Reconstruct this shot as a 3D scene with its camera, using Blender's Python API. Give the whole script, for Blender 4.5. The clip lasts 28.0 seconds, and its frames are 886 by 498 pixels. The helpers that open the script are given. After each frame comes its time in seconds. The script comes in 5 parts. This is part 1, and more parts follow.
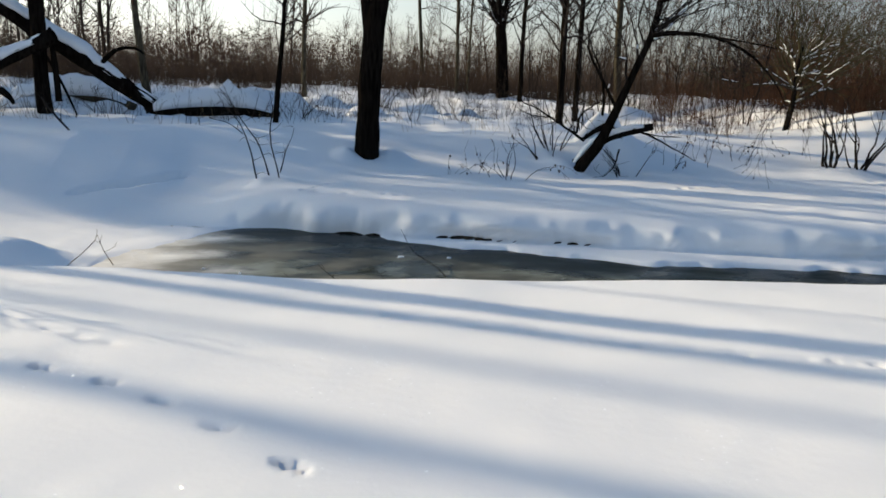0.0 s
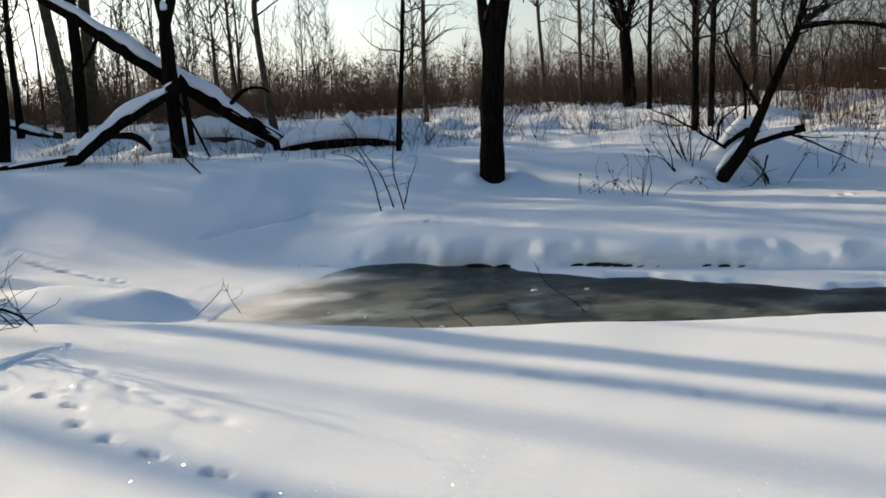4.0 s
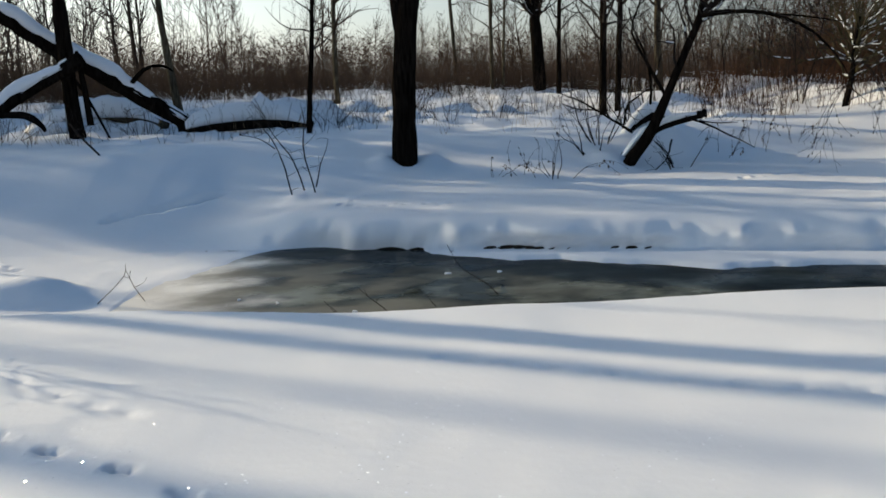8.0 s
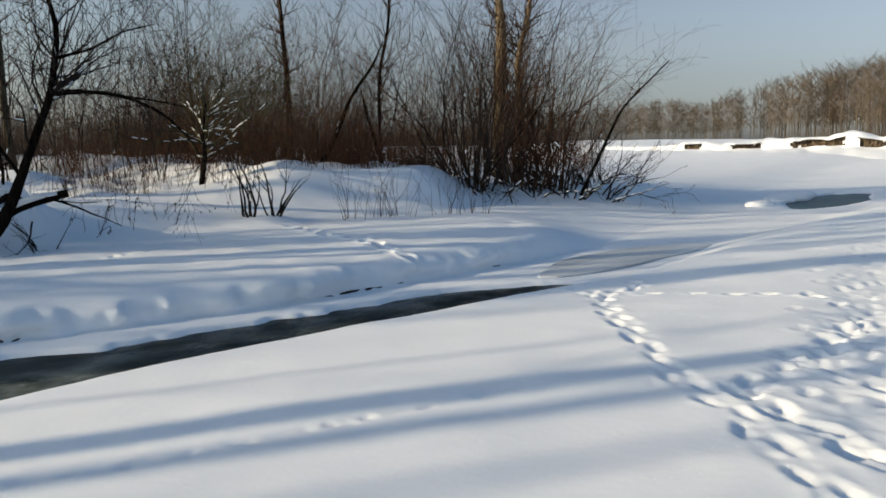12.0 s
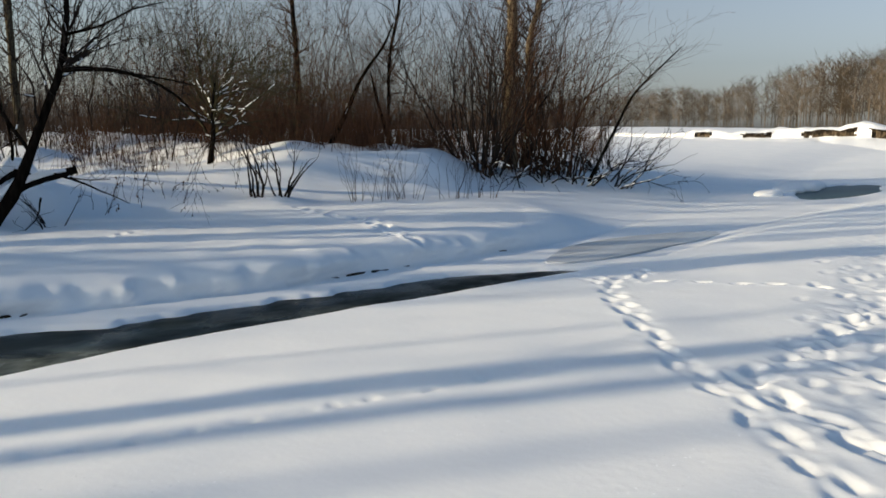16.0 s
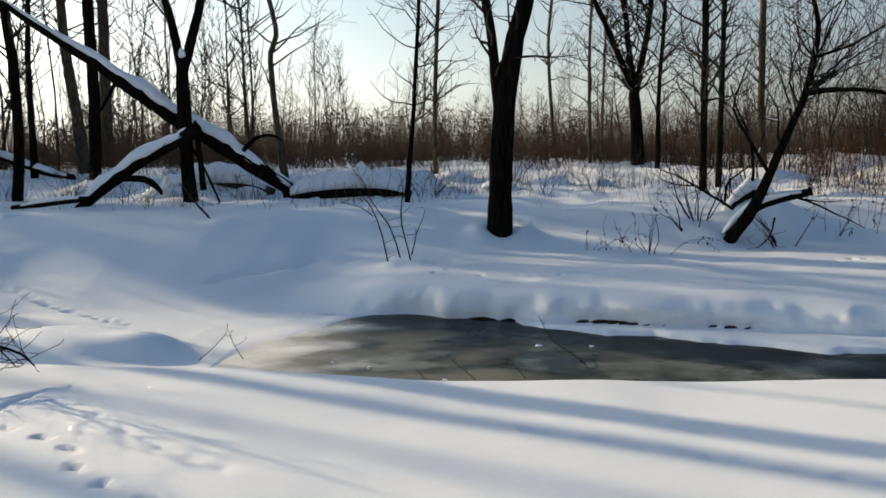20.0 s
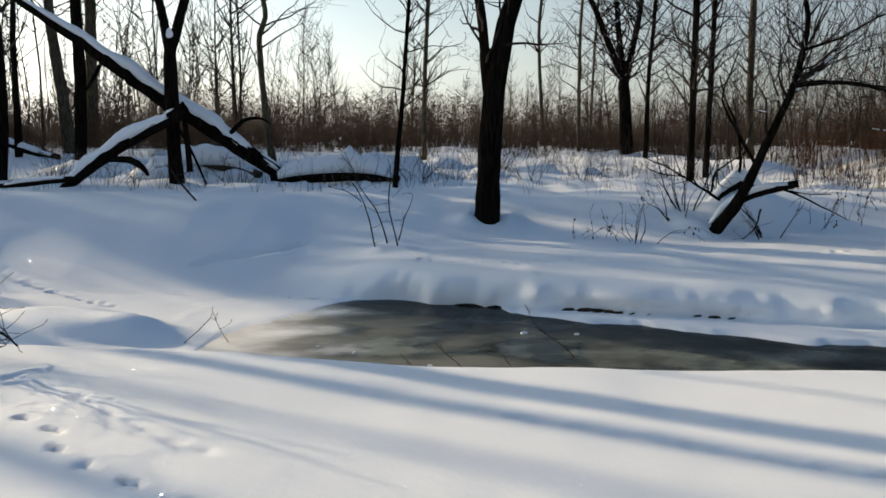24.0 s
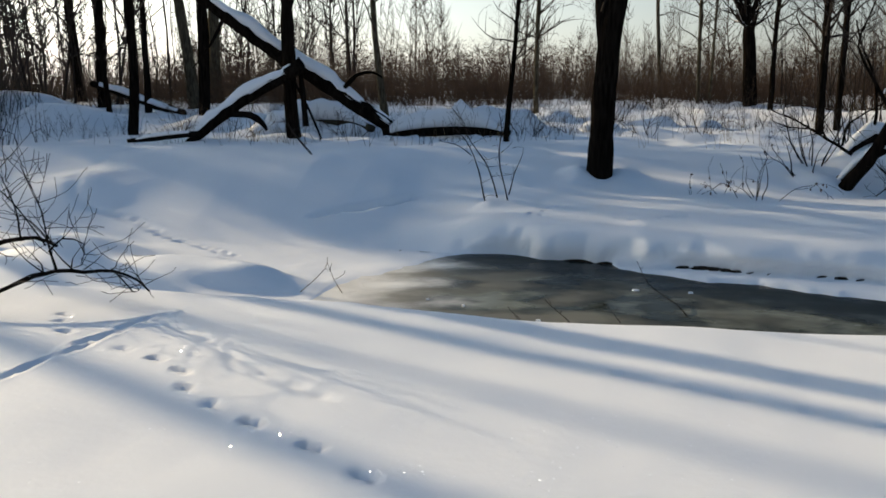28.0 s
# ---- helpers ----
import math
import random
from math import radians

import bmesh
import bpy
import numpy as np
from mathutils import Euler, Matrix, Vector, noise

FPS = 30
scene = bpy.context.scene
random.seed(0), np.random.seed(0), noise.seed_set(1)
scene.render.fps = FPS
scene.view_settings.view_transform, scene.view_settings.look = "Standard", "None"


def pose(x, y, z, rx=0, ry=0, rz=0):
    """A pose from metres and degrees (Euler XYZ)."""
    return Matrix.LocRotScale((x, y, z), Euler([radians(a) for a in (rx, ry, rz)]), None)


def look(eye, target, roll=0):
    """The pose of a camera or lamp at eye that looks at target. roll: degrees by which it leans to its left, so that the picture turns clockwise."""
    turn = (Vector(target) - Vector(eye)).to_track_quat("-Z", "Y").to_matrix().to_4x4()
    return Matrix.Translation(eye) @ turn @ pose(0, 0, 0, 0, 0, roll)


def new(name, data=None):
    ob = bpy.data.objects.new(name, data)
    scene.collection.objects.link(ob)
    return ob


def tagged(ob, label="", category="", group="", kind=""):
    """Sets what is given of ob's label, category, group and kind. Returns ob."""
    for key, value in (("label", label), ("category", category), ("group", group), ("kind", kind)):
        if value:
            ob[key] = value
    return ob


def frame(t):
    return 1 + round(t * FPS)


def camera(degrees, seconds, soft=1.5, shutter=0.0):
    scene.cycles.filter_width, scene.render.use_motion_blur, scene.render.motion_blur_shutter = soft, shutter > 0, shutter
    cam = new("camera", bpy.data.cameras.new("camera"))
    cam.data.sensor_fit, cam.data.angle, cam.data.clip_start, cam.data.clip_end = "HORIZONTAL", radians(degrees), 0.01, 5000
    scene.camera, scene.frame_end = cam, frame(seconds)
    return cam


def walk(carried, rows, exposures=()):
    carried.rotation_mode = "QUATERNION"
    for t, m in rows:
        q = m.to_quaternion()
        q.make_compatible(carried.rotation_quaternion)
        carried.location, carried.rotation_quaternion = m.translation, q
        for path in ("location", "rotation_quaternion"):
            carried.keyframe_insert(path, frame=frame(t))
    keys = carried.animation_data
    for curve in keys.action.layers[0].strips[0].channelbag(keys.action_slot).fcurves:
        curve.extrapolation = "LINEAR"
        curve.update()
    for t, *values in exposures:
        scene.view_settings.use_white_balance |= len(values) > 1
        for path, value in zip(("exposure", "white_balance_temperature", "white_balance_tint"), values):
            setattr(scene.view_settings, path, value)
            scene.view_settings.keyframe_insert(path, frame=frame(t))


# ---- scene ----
cam = camera(57.4, 28.0, 1.7)
# the path: seconds, place, turn
PATH = [
    (0, -0.038, -0.611, 1.462, 78.41, -2.16, -9.20), (0.5, 0.02, -0.440, 1.472, 78.68, -1.13, -9.82), (1, -0.014, -0.264, 1.459, 81.36, 0.68, -6.33),
    (1.5, -0.01, -0.159, 1.474, 81.90, -1.98, 0.96), (2, 0.03, -0.07, 1.53, 79.38, -0.56, 6.42), (2.5, 0.03, 0.02, 1.52, 77.57, 2.30, -0.80),
    (4.5, 0, 0, 1.55, 79.81, 2.38, -0.75), (5, 0, 0, 1.55, 78.99, 1.72, -0.67), (5.5, 0, 0, 1.55, 79.27, 1.37, -3.08),
    (6, 0, 0, 1.55, 79.78, 1.32, -4.12), (6.5, 0, 0, 1.55, 80.75, 1.31, -4.20), (7, 0, 0, 1.55, 79.16, 0.77, -4.90),
    (7.5, 0, 0, 1.55, 78.45, 0.97, -6.32), (8, 0.002, 0.06, 1.535, 78.07, 1.6, -6.9), (8.5, 0, 0, 1.55, 78.13, 2.06, -6.73),
    (9, 0, 0, 1.55, 78.89, 1.75, -8.42), (9.5, 0, 0, 1.55, 79.60, 1.68, -13.35), (10, 0, 0, 1.55, 79.82, 0.94, -22.32),
    (10.5, 0, 0, 1.55, 80.62, 0.80, -29.38), (11, 0, 0, 1.55, 81.21, 0.39, -36.38), (11.5, 0, 0, 1.55, 81.97, 0.72, -42.82),
    (12, 0, 0, 1.55, 82.73, 0.47, -49.43), (12.5, 0, 0, 1.55, 83.01, 0.64, -54.48), (13.5, 0, 0, 1.55, 82.1, 0.3, -58.5),
    (14.5, 0, 0, 1.55, 81.49, -0.13, -55.73), (15, 0, 0, 1.55, 81.38, -0.93, -51.66), (15.5, 0, 0, 1.55, 81.18, -0.85, -50.96),
    (16, 0, 0, 1.55, 81.58, -0.55, -48.81), (16.5, 0, 0, 1.55, 82.43, -0.73, -39.60), (17, 0, 0, 1.55, 82.59, -0.94, -22.52),
    (17.5, 0, 0, 1.55, 83.00, -0.75, -10.54), (18, 0, 0, 1.55, 83.57, 0.01, -3.59), (18.5, 0, 0, 1.55, 83.06, 0.19, -2.23),
    (19, 0, 0, 1.55, 82.16, 1.15, -1.37), (19.5, 0, 0, 1.55, 83.55, 1.28, -0.59), (20, 0, 0, 1.55, 83.14, 0.64, -0.08),
    (20.5, 0, 0, 1.55, 82.67, 0.20, -0.24), (21, 0, 0, 1.55, 82.96, 0.56, -0.74), (21.5, 0, 0, 1.55, 83.12, 0.50, -0.13),
    (23.5, 0, 0, 1.55, 82.39, -0.29, -0.48), (24, 0, 0, 1.55, 82.16, -0.36, -0.87), (24.5, 0, 0, 1.55, 81.89, -0.28, -0.74),
    (25, 0, 0, 1.55, 80.66, -0.04, 0.17), (25.5, 0, 0, 1.55, 79.47, 0.14, 1.08), (26, 0, 0, 1.55, 78.19, -0.27, 0.63),
    (26.5, 0, 0, 1.55, 77.16, -0.61, 0.23), (27, 0, 0, 1.55, 76.72, -0.23, 0.21), (27.5, 0, 0, 1.55, 78.35, 0.14, 1.39),
    (28, 0, 0, 1.55, 78.92, 0.18, 6.89),
]
walk(cam, [(row[0], pose(*row[1:])) for row in sorted(PATH)],
     exposures=[(0.0, 0.90, 6250, 9.0), (2.5, 0.86, 6300, 9.0), (4.5, 0.72, 6300, 9.0), (9.0, 0.63, 6100, 7.5), (12.0, 0.62, 6100, 7.5), (15.5, 0.61, 6100, 7.5), (18.0, 0.71, 6350, 9.0), (25.5, 0.69, 6350, 9.0), (28.0, 0.64, 6350, 9.0)])

# ---- light ----
SUN_AZ, SUN_EL = -60.0, 16.0
world = bpy.data.worlds.new("world")
scene.world = world
world.use_nodes = True
wn = world.node_tree.nodes
sky = wn.new("ShaderNodeTexSky")
sky.sky_type = "NISHITA"
sky.sun_disc = False
sky.sun_elevation = radians(SUN_EL)
sky.sun_rotation = radians(SUN_AZ)
sky.air_density, sky.dust_density, sky.ozone_density = 1.0, 1.3, 2.2
wn["Background"].inputs["Strength"].default_value = 0.069
clear, haze, tint = wn.new("ShaderNodeGamma"), wn.new("ShaderNodeHueSaturation"), wn.new("ShaderNodeMixRGB")
clear.inputs["Gamma"].default_value = 1.24
tint.blend_type, tint.inputs[0].default_value, tint.inputs[2].default_value = "MULTIPLY", 1.0, (0.93, 0.98, 1.0, 1)
# the haze glows round the low sun and greys on the far side of the sky
side, bright, warm = wn.new("ShaderNodeVectorMath"), wn.new("ShaderNodeMapRange"), wn.new("ShaderNodeMixRGB")
side.operation = "DOT_PRODUCT"
side.inputs[1].default_value = (math.sin(radians(SUN_AZ)), math.cos(radians(SUN_AZ)), 0.0)
bright.interpolation_type = "SMOOTHSTEP"
bright.inputs["From Min"].default_value, bright.inputs["From Max"].default_value = -0.4, 0.9
warm.inputs[1].default_value, warm.inputs[2].default_value = (0.655, 0.60, 0.615, 1), (1.42, 1.25, 0.98, 1)
lower, dome = wn.new("ShaderNodeMapRange"), wn.new("ShaderNodeMixRGB")
lower.interpolation_type = "SMOOTHSTEP"
for key, value in (("From Min", 0.1), ("From Max", 0.55), ("To Min", 1.0), ("To Max", 0.0)):
    lower.inputs[key].default_value = value
dome.inputs[1].default_value = (1.03, 0.97, 0.85, 1)
glow = wn.new("ShaderNodeMixRGB")
glow.blend_type, glow.inputs[0].default_value = "MULTIPLY", 1.0
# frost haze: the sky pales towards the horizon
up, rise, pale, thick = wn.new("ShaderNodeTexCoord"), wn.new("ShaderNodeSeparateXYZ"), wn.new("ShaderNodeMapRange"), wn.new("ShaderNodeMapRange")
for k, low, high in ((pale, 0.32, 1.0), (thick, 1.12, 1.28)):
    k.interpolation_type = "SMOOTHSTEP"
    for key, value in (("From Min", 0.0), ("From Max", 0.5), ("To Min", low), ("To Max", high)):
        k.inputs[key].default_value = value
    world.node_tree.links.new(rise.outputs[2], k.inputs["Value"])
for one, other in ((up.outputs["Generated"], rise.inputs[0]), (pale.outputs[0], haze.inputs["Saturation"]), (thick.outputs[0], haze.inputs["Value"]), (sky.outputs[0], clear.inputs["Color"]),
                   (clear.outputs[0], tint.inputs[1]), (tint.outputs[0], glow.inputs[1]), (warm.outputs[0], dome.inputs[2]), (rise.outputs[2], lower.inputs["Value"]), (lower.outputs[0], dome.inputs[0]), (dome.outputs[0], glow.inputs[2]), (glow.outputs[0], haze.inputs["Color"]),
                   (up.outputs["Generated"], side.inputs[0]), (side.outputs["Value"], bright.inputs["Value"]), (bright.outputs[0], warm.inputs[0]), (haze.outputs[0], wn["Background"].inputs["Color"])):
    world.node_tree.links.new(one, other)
sun_data = bpy.data.lights.new("sun", "SUN")
sun_data.energy, sun_data.angle, sun_data.color = 3.8, radians(0.55), (1.0, 0.795, 0.51)
sun_at = Vector((math.sin(radians(SUN_AZ)) * math.cos(radians(SUN_EL)), math.cos(radians(SUN_AZ)) * math.cos(radians(SUN_EL)), math.sin(radians(SUN_EL))))
sun = new("sun", sun_data)
sun.matrix_world = look(sun_at * 60, (0, 0, 0))


# ---- materials ----
def shader(name, rough=0.8, spec=0.3):
    m = bpy.data.materials.new(name)
    m.use_nodes = True
    b = m.node_tree.nodes["Principled BSDF"]
    b.inputs["Roughness"].default_value = rough
    b.inputs["Specular IOR Level"].default_value = spec
    return m, m.node_tree.nodes, m.node_tree.links, b


def noise_node(n, l, scale, detail=4.0, stretch=(1, 1, 1), space="Object"):
    co, mp, tx = n.new("ShaderNodeTexCoord"), n.new("ShaderNodeMapping"), n.new("ShaderNodeTexNoise")
    mp.inputs["Scale"].default_value = stretch
    tx.inputs["Scale"].default_value, tx.inputs["Detail"].default_value = scale, detail
    l.new(co.outputs[space], mp.inputs["Vector"])
    l.new(mp.outputs[0], tx.inputs["Vector"])
    return tx


def ramp(n, l, source, stops):
    r = n.new("ShaderNodeValToRGB")
    while len(r.color_ramp.elements) < len(stops):
        r.color_ramp.elements.new(0.5)
    for e, (at, c) in zip(r.color_ramp.elements, stops):
        e.position, e.color = at, (*c, 1)
    l.new(source, r.inputs[0])
    return r


def bump(n, l, b, heights, strength=0.5):
    last = None
    for source, dist in heights:
        k = n.new("ShaderNodeBump")
        k.inputs["Strength"].default_value, k.inputs["Distance"].default_value = strength, dist
        l.new(source, k.inputs["Height"])
        if last:
            l.new(last.outputs[0], k.inputs["Normal"])
        last = k
    l.new(last.outputs[0], b.inputs["Normal"])


def snow_material(name, coarse=0.0068):
    m, n, l, b = shader(name, 0.65, 0.25)
    wide, fine, grain = noise_node(n, l, 0.9, 5), noise_node(n, l, 14, 6), noise_node(n, l, 160, 3)
    c = ramp(n, l, wide.outputs[0], [(0.3, (0.77, 0.785, 0.81)), (0.7, (0.82, 0.825, 0.835))])
    l.new(c.outputs[0], b.inputs["Base Color"])
    bump(n, l, b, [(fine.outputs[0], coarse), (grain.outputs[0], 0.0008)], 0.35)
    # loose crystals: scattered facets that flash in the sun
    co, cells, geo = n.new("ShaderNodeTexCoord"), n.new("ShaderNodeTexVoronoi"), n.new("ShaderNodeNewGeometry")
    cells.inputs["Scale"].default_value = 55
    l.new(co.outputs["Object"], cells.inputs["Vector"])
    few = n.new("ShaderNodeMath")
    few.operation, few.inputs[1].default_value = "GREATER_THAN", 0.975
    split = n.new("ShaderNodeSeparateColor")
    l.new(cells.outputs["Color"], split.inputs[0])
    l.new(split.outputs[2], few.inputs[0])
    near = n.new("ShaderNodeMath")
    near.operation, near.inputs[1].default_value = "LESS_THAN", 0.28
    l.new(cells.outputs["Distance"], near.inputs[0])
    both = n.new("ShaderNodeMath")
    both.operation = "MULTIPLY"
    l.new(few.outputs[0], both.inputs[0]), l.new(near.outputs[0], both.inputs[1])
    shift = n.new("ShaderNodeVectorMath")
    shift.operation = "SUBTRACT"
    shift.inputs[1].default_value = (0.5, 0.5, 0.5)
    l.new(cells.outputs["Color"], shift.inputs[0])
    tilt = n.new("ShaderNodeVectorMath")
    tilt.operation = "MULTIPLY_ADD"
    tilt.inputs[1].default_value = (2.2, 2.2, 0.4)
    l.new(shift.outputs[0], tilt.inputs[0]), l.new(geo.outputs["Normal"], tilt.inputs[2])
    unit = n.new("ShaderNodeVectorMath")
    unit.operation = "NORMALIZE"
    l.new(tilt.outputs[0], unit.inputs[0])
    flash = n.new("ShaderNodeBsdfGlossy")
    flash.inputs["Roughness"].default_value = 0.18
    l.new(unit.outputs[0], flash.inputs["Normal"])
    l.new(both.outputs[0], flash.inputs["Color"])
    add = n.new("ShaderNodeAddShader")
    l.new(b.outputs[0], add.inputs[0]), l.new(flash.outputs[0], add.inputs[1])
    l.new(add.outputs[0], n["Material Output"].inputs["Surface"])
    return m


def bark_material(name, dark, light, scale=9.0, rough=0.9):
    m, n, l, b = shader(name, rough, 0.0)
    streak, patch = noise_node(n, l, scale, 6, (2.2, 2.2, 0.35)), noise_node(n, l, 1.3, 3)
    c = ramp(n, l, streak.outputs[0], [(0.32, dark), (0.68, light)])
    mixer = n.new("ShaderNodeMixRGB")
    mixer.blend_type = "MULTIPLY"
    mixer.inputs[0].default_value = 0.6
    p = ramp(n, l, patch.outputs[0], [(0.35, (0.62, 0.6, 0.58)), (0.7, (1.15, 1.12, 1.05))])
    l.new(c.outputs[0], mixer.inputs[1]), l.new(p.outputs[0], mixer.inputs[2])
    l.new(mixer.outputs[0], b.inputs["Base Color"])
    bump(n, l, b, [(streak.outputs[0], 0.03)], 0.7)
    return m


def twig_material(name, dark, light):
    m, n, l, b = shader(name, 0.85, 0.08)
    v = noise_node(n, l, 0.6, 2)
    geo = n.new("ShaderNodeNewGeometry")
    add = n.new("ShaderNodeMath")
    add.operation = "MULTIPLY_ADD"
    add.inputs[1].default_value = 0.5
    l.new(geo.outputs["Random Per Island"], add.inputs[0])
    half = n.new("ShaderNodeMath")
    half.operation, half.inputs[1].default_value = "MULTIPLY", 0.5
    l.new(v.outputs[0], half.inputs[0])
    l.new(half.outputs[0], add.inputs[2])
    c = ramp(n, l, add.outputs[0], [(0.15, dark), (0.85, light)])
    l.new(c.outputs[0], b.inputs["Base Color"])
    return m


SNOW = snow_material("snow")
SNOW_CAP = snow_material("snow_cap", 0.015)
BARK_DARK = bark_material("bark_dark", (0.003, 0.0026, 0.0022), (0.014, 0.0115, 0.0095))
BARK_GREY = bark_material("bark_grey", (0.03, 0.026, 0.018), (0.11, 0.094, 0.066), 14)
BARK_GOLD = bark_material("bark_gold", (0.09, 0.07, 0.045), (0.27, 0.21, 0.135), 12)
TWIG_DARK = twig_material("twig_dark", (0.010, 0.008, 0.007), (0.035, 0.027, 0.022))
TWIG_BROWN = twig_material("twig_brown", (0.022, 0.014, 0.010), (0.065, 0.042, 0.028))
TWIG_RUST = twig_material("twig_rust", (0.03, 0.015, 0.009), (0.105, 0.054, 0.030))
TWIG_HEDGE = twig_material("twig_hedge", (0.034, 0.022, 0.015), (0.075, 0.048, 0.031))
TWIG_OLIVE = twig_material("twig_olive", (0.022, 0.02, 0.010), (0.07, 0.06, 0.03))
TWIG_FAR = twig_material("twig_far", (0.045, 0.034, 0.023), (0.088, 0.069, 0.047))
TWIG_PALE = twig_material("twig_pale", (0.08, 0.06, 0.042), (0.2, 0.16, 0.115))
DRY_GRASS = twig_material("dry_grass", (0.16, 0.11, 0.06), (0.38, 0.28, 0.15))
DEAD_LEAF = twig_material("dead_leaf", (0.05, 0.032, 0.02), (0.14, 0.085, 0.05))
# near-black colour for the band that stands in for shade under the bank
UNDERCUT_DARK = bark_material("soil", (0.012, 0.010, 0.008), (0.06, 0.045, 0.032), 16)


def pool_material():
    m, n, l, b = shader("pool_water", 0.4, 0.1)
    b.inputs["IOR"].default_value = 1.33
    bed = noise_node(n, l, 0.6, 4, (0.5, 1.6, 1))
    c = ramp(n, l, bed.outputs[0], [(0.35, (0.02, 0.045, 0.055)), (0.7, (0.05, 0.09, 0.10))])
    l.new(c.outputs[0], b.inputs["Base Color"])
    return m


def water_material():
    m, n, l, b = shader("water", 0.2, 0.06)
    b.inputs["IOR"].default_value = 1.33
    bed, slush = noise_node(n, l, 1.8, 7, (0.75, 1.15, 1)), noise_node(n, l, 1.7, 7, (0.75, 1.1, 1))
    c = ramp(n, l, bed.outputs[0], [(0.40, (0.007, 0.009, 0.007)), (0.5, (0.034, 0.039, 0.032)), (0.61, (0.145, 0.152, 0.122))])
    co, axes = n.new("ShaderNodeTexCoord"), n.new("ShaderNodeSeparateXYZ")
    l.new(co.outputs["Object"], axes.inputs[0])

    def spread(source, a, z, low, high):
        k = n.new("ShaderNodeMapRange")
        k.interpolation_type = "SMOOTHSTEP"
        for key, value in (("From Min", a), ("From Max", z), ("To Min", low), ("To Max", high)):
            k.inputs[key].default_value = value
        l.new(source, k.inputs["Value"])
        return k.outputs[0]

    def blend(kind, factor, first, second):
        k = n.new("ShaderNodeMixRGB")
        k.blend_type = kind
        for socket, value in zip(k.inputs, (factor, first, second)):
            if isinstance(value, (tuple, float)):
                socket.default_value = value
            else:
                l.new(value, socket)
        return k.outputs[0]

    def sums(kind, first, second):
        k = n.new("ShaderNodeMath")
        k.operation = kind
        for socket, value in zip(k.inputs, (first, second)):
            if isinstance(value, float):
                socket.default_value = value
            else:
                l.new(value, socket)
        return k.outputs[0]

    # the deeper, clearer channel runs along the far bank and downstream
    across = sums("ADD", axes.outputs[1], sums("MULTIPLY", axes.outputs[0], 0.38))
    across = sums("ADD", across, sums("MULTIPLY", bed.outputs[0], 1.6))
    deep = spread(across, 9.4, 10.7, 0.0, 0.85)
    clear = blend("MIX", deep, c.outputs[0], (0.005, 0.012, 0.013, 1.0))
    # thin slushy ice spreads over the still end of the stream
    still = spread(axes.outputs[0], 5.5, -1.0, 0.0, 1.0)
    s = ramp(n, l, slush.outputs[0], [(0.48, (0.0, 0.0, 0.0)), (0.64, (1, 1, 1))])
    murky = blend("MIX", sums("MULTIPLY", still, s.outputs[0]), clear, (0.16, 0.158, 0.135, 1.0))
    edge = spread(sums("ADD", axes.outputs[0], sums("MULTIPLY", slush.outputs[0], 2.6)), 0.6, -0.9, 0.0, 1.0)
    murky = blend("MIX", sums("MULTIPLY", deep, 0.7), murky, (0.010, 0.011, 0.010, 1.0))
    l.new(blend("MIX", edge, murky, (0.78, 0.745, 0.68, 1.0)), b.inputs["Base Color"])
    r = ramp(n, l, slush.outputs[0], [(0.4, (0.14, 0.14, 0.14)), (0.62, (0.55, 0.55, 0.55))])
    l.new(r.outputs[0], b.inputs["Roughness"])
    ripple = noise_node(n, l, 3.0, 2, (0.8, 1.4, 1))
    bump(n, l, b, [(ripple.outputs[0], 0.006)], 0.3)
    return m


def ice_material():
    m, n, l, b = shader("grey_ice", 0.35, 0.5)
    v, fine = noise_node(n, l, 0.7, 5, (0.5, 1.6, 1)), noise_node(n, l, 22, 4)
    c = ramp(n, l, v.outputs[0], [(0.3, (0.30, 0.31, 0.32)), (0.55, (0.52, 0.53, 0.54)), (0.75, (0.74, 0.75, 0.76))])
    l.new(c.outputs[0], b.inputs["Base Color"])
    bump(n, l, b, [(fine.outputs[0], 0.004)], 0.4)
    return m


BANK_EARTH = bark_material("bank_earth", (0.045, 0.036, 0.025), (0.13, 0.10, 0.07), 3)
WATER, POOL_WATER, ICE = water_material(), pool_material(), ice_material()


# ---- building blocks ----
def mesh_of(name, verts, faces, mat, smooth=True):
    me = bpy.data.meshes.new(name)
    me.from_pydata([tuple(v) for v in verts], [], faces)
    me.materials.append(mat)
    if smooth:
        me.polygons.foreach_set("use_smooth", [True] * len(me.polygons))
    me.update()
    return me


def part(name, me, parent, label=""):
    ob = new(name, me)
    ob.parent = parent
    return tagged(ob, label) if label else ob


def thing(name, at, label, category, group="", kind=""):
    ob = new(name)
    ob.empty_display_size = 0.2
    ob.location = at
    return tagged(ob, label, category, group, kind)


def smoothstep(a, b, x):
    u = np.clip((x - a) / (b - a), 0, 1)
    return u * u * (3 - 2 * u)


TABLE = np.random.RandomState(7).rand(256, 256)


def vnoise(x, y, size, shift=0):
    """Smooth noise from 0 to 1 with cells of that size in metres."""
    x, y = np.asarray(x, float) / size + shift * 17.3, np.asarray(y, float) / size + shift * 9.1
    i, j = np.floor(x).astype(int), np.floor(y).astype(int)
    u, v = x - i, y - j
    u, v = u * u * (3 - 2 * u), v * v * (3 - 2 * v)
    t = lambda a, b: TABLE[(i + a) & 255, (j + b) & 255]
    return (t(0, 0) * (1 - u) + t(1, 0) * u) * (1 - v) + (t(0, 1) * (1 - u) + t(1, 1) * u) * v


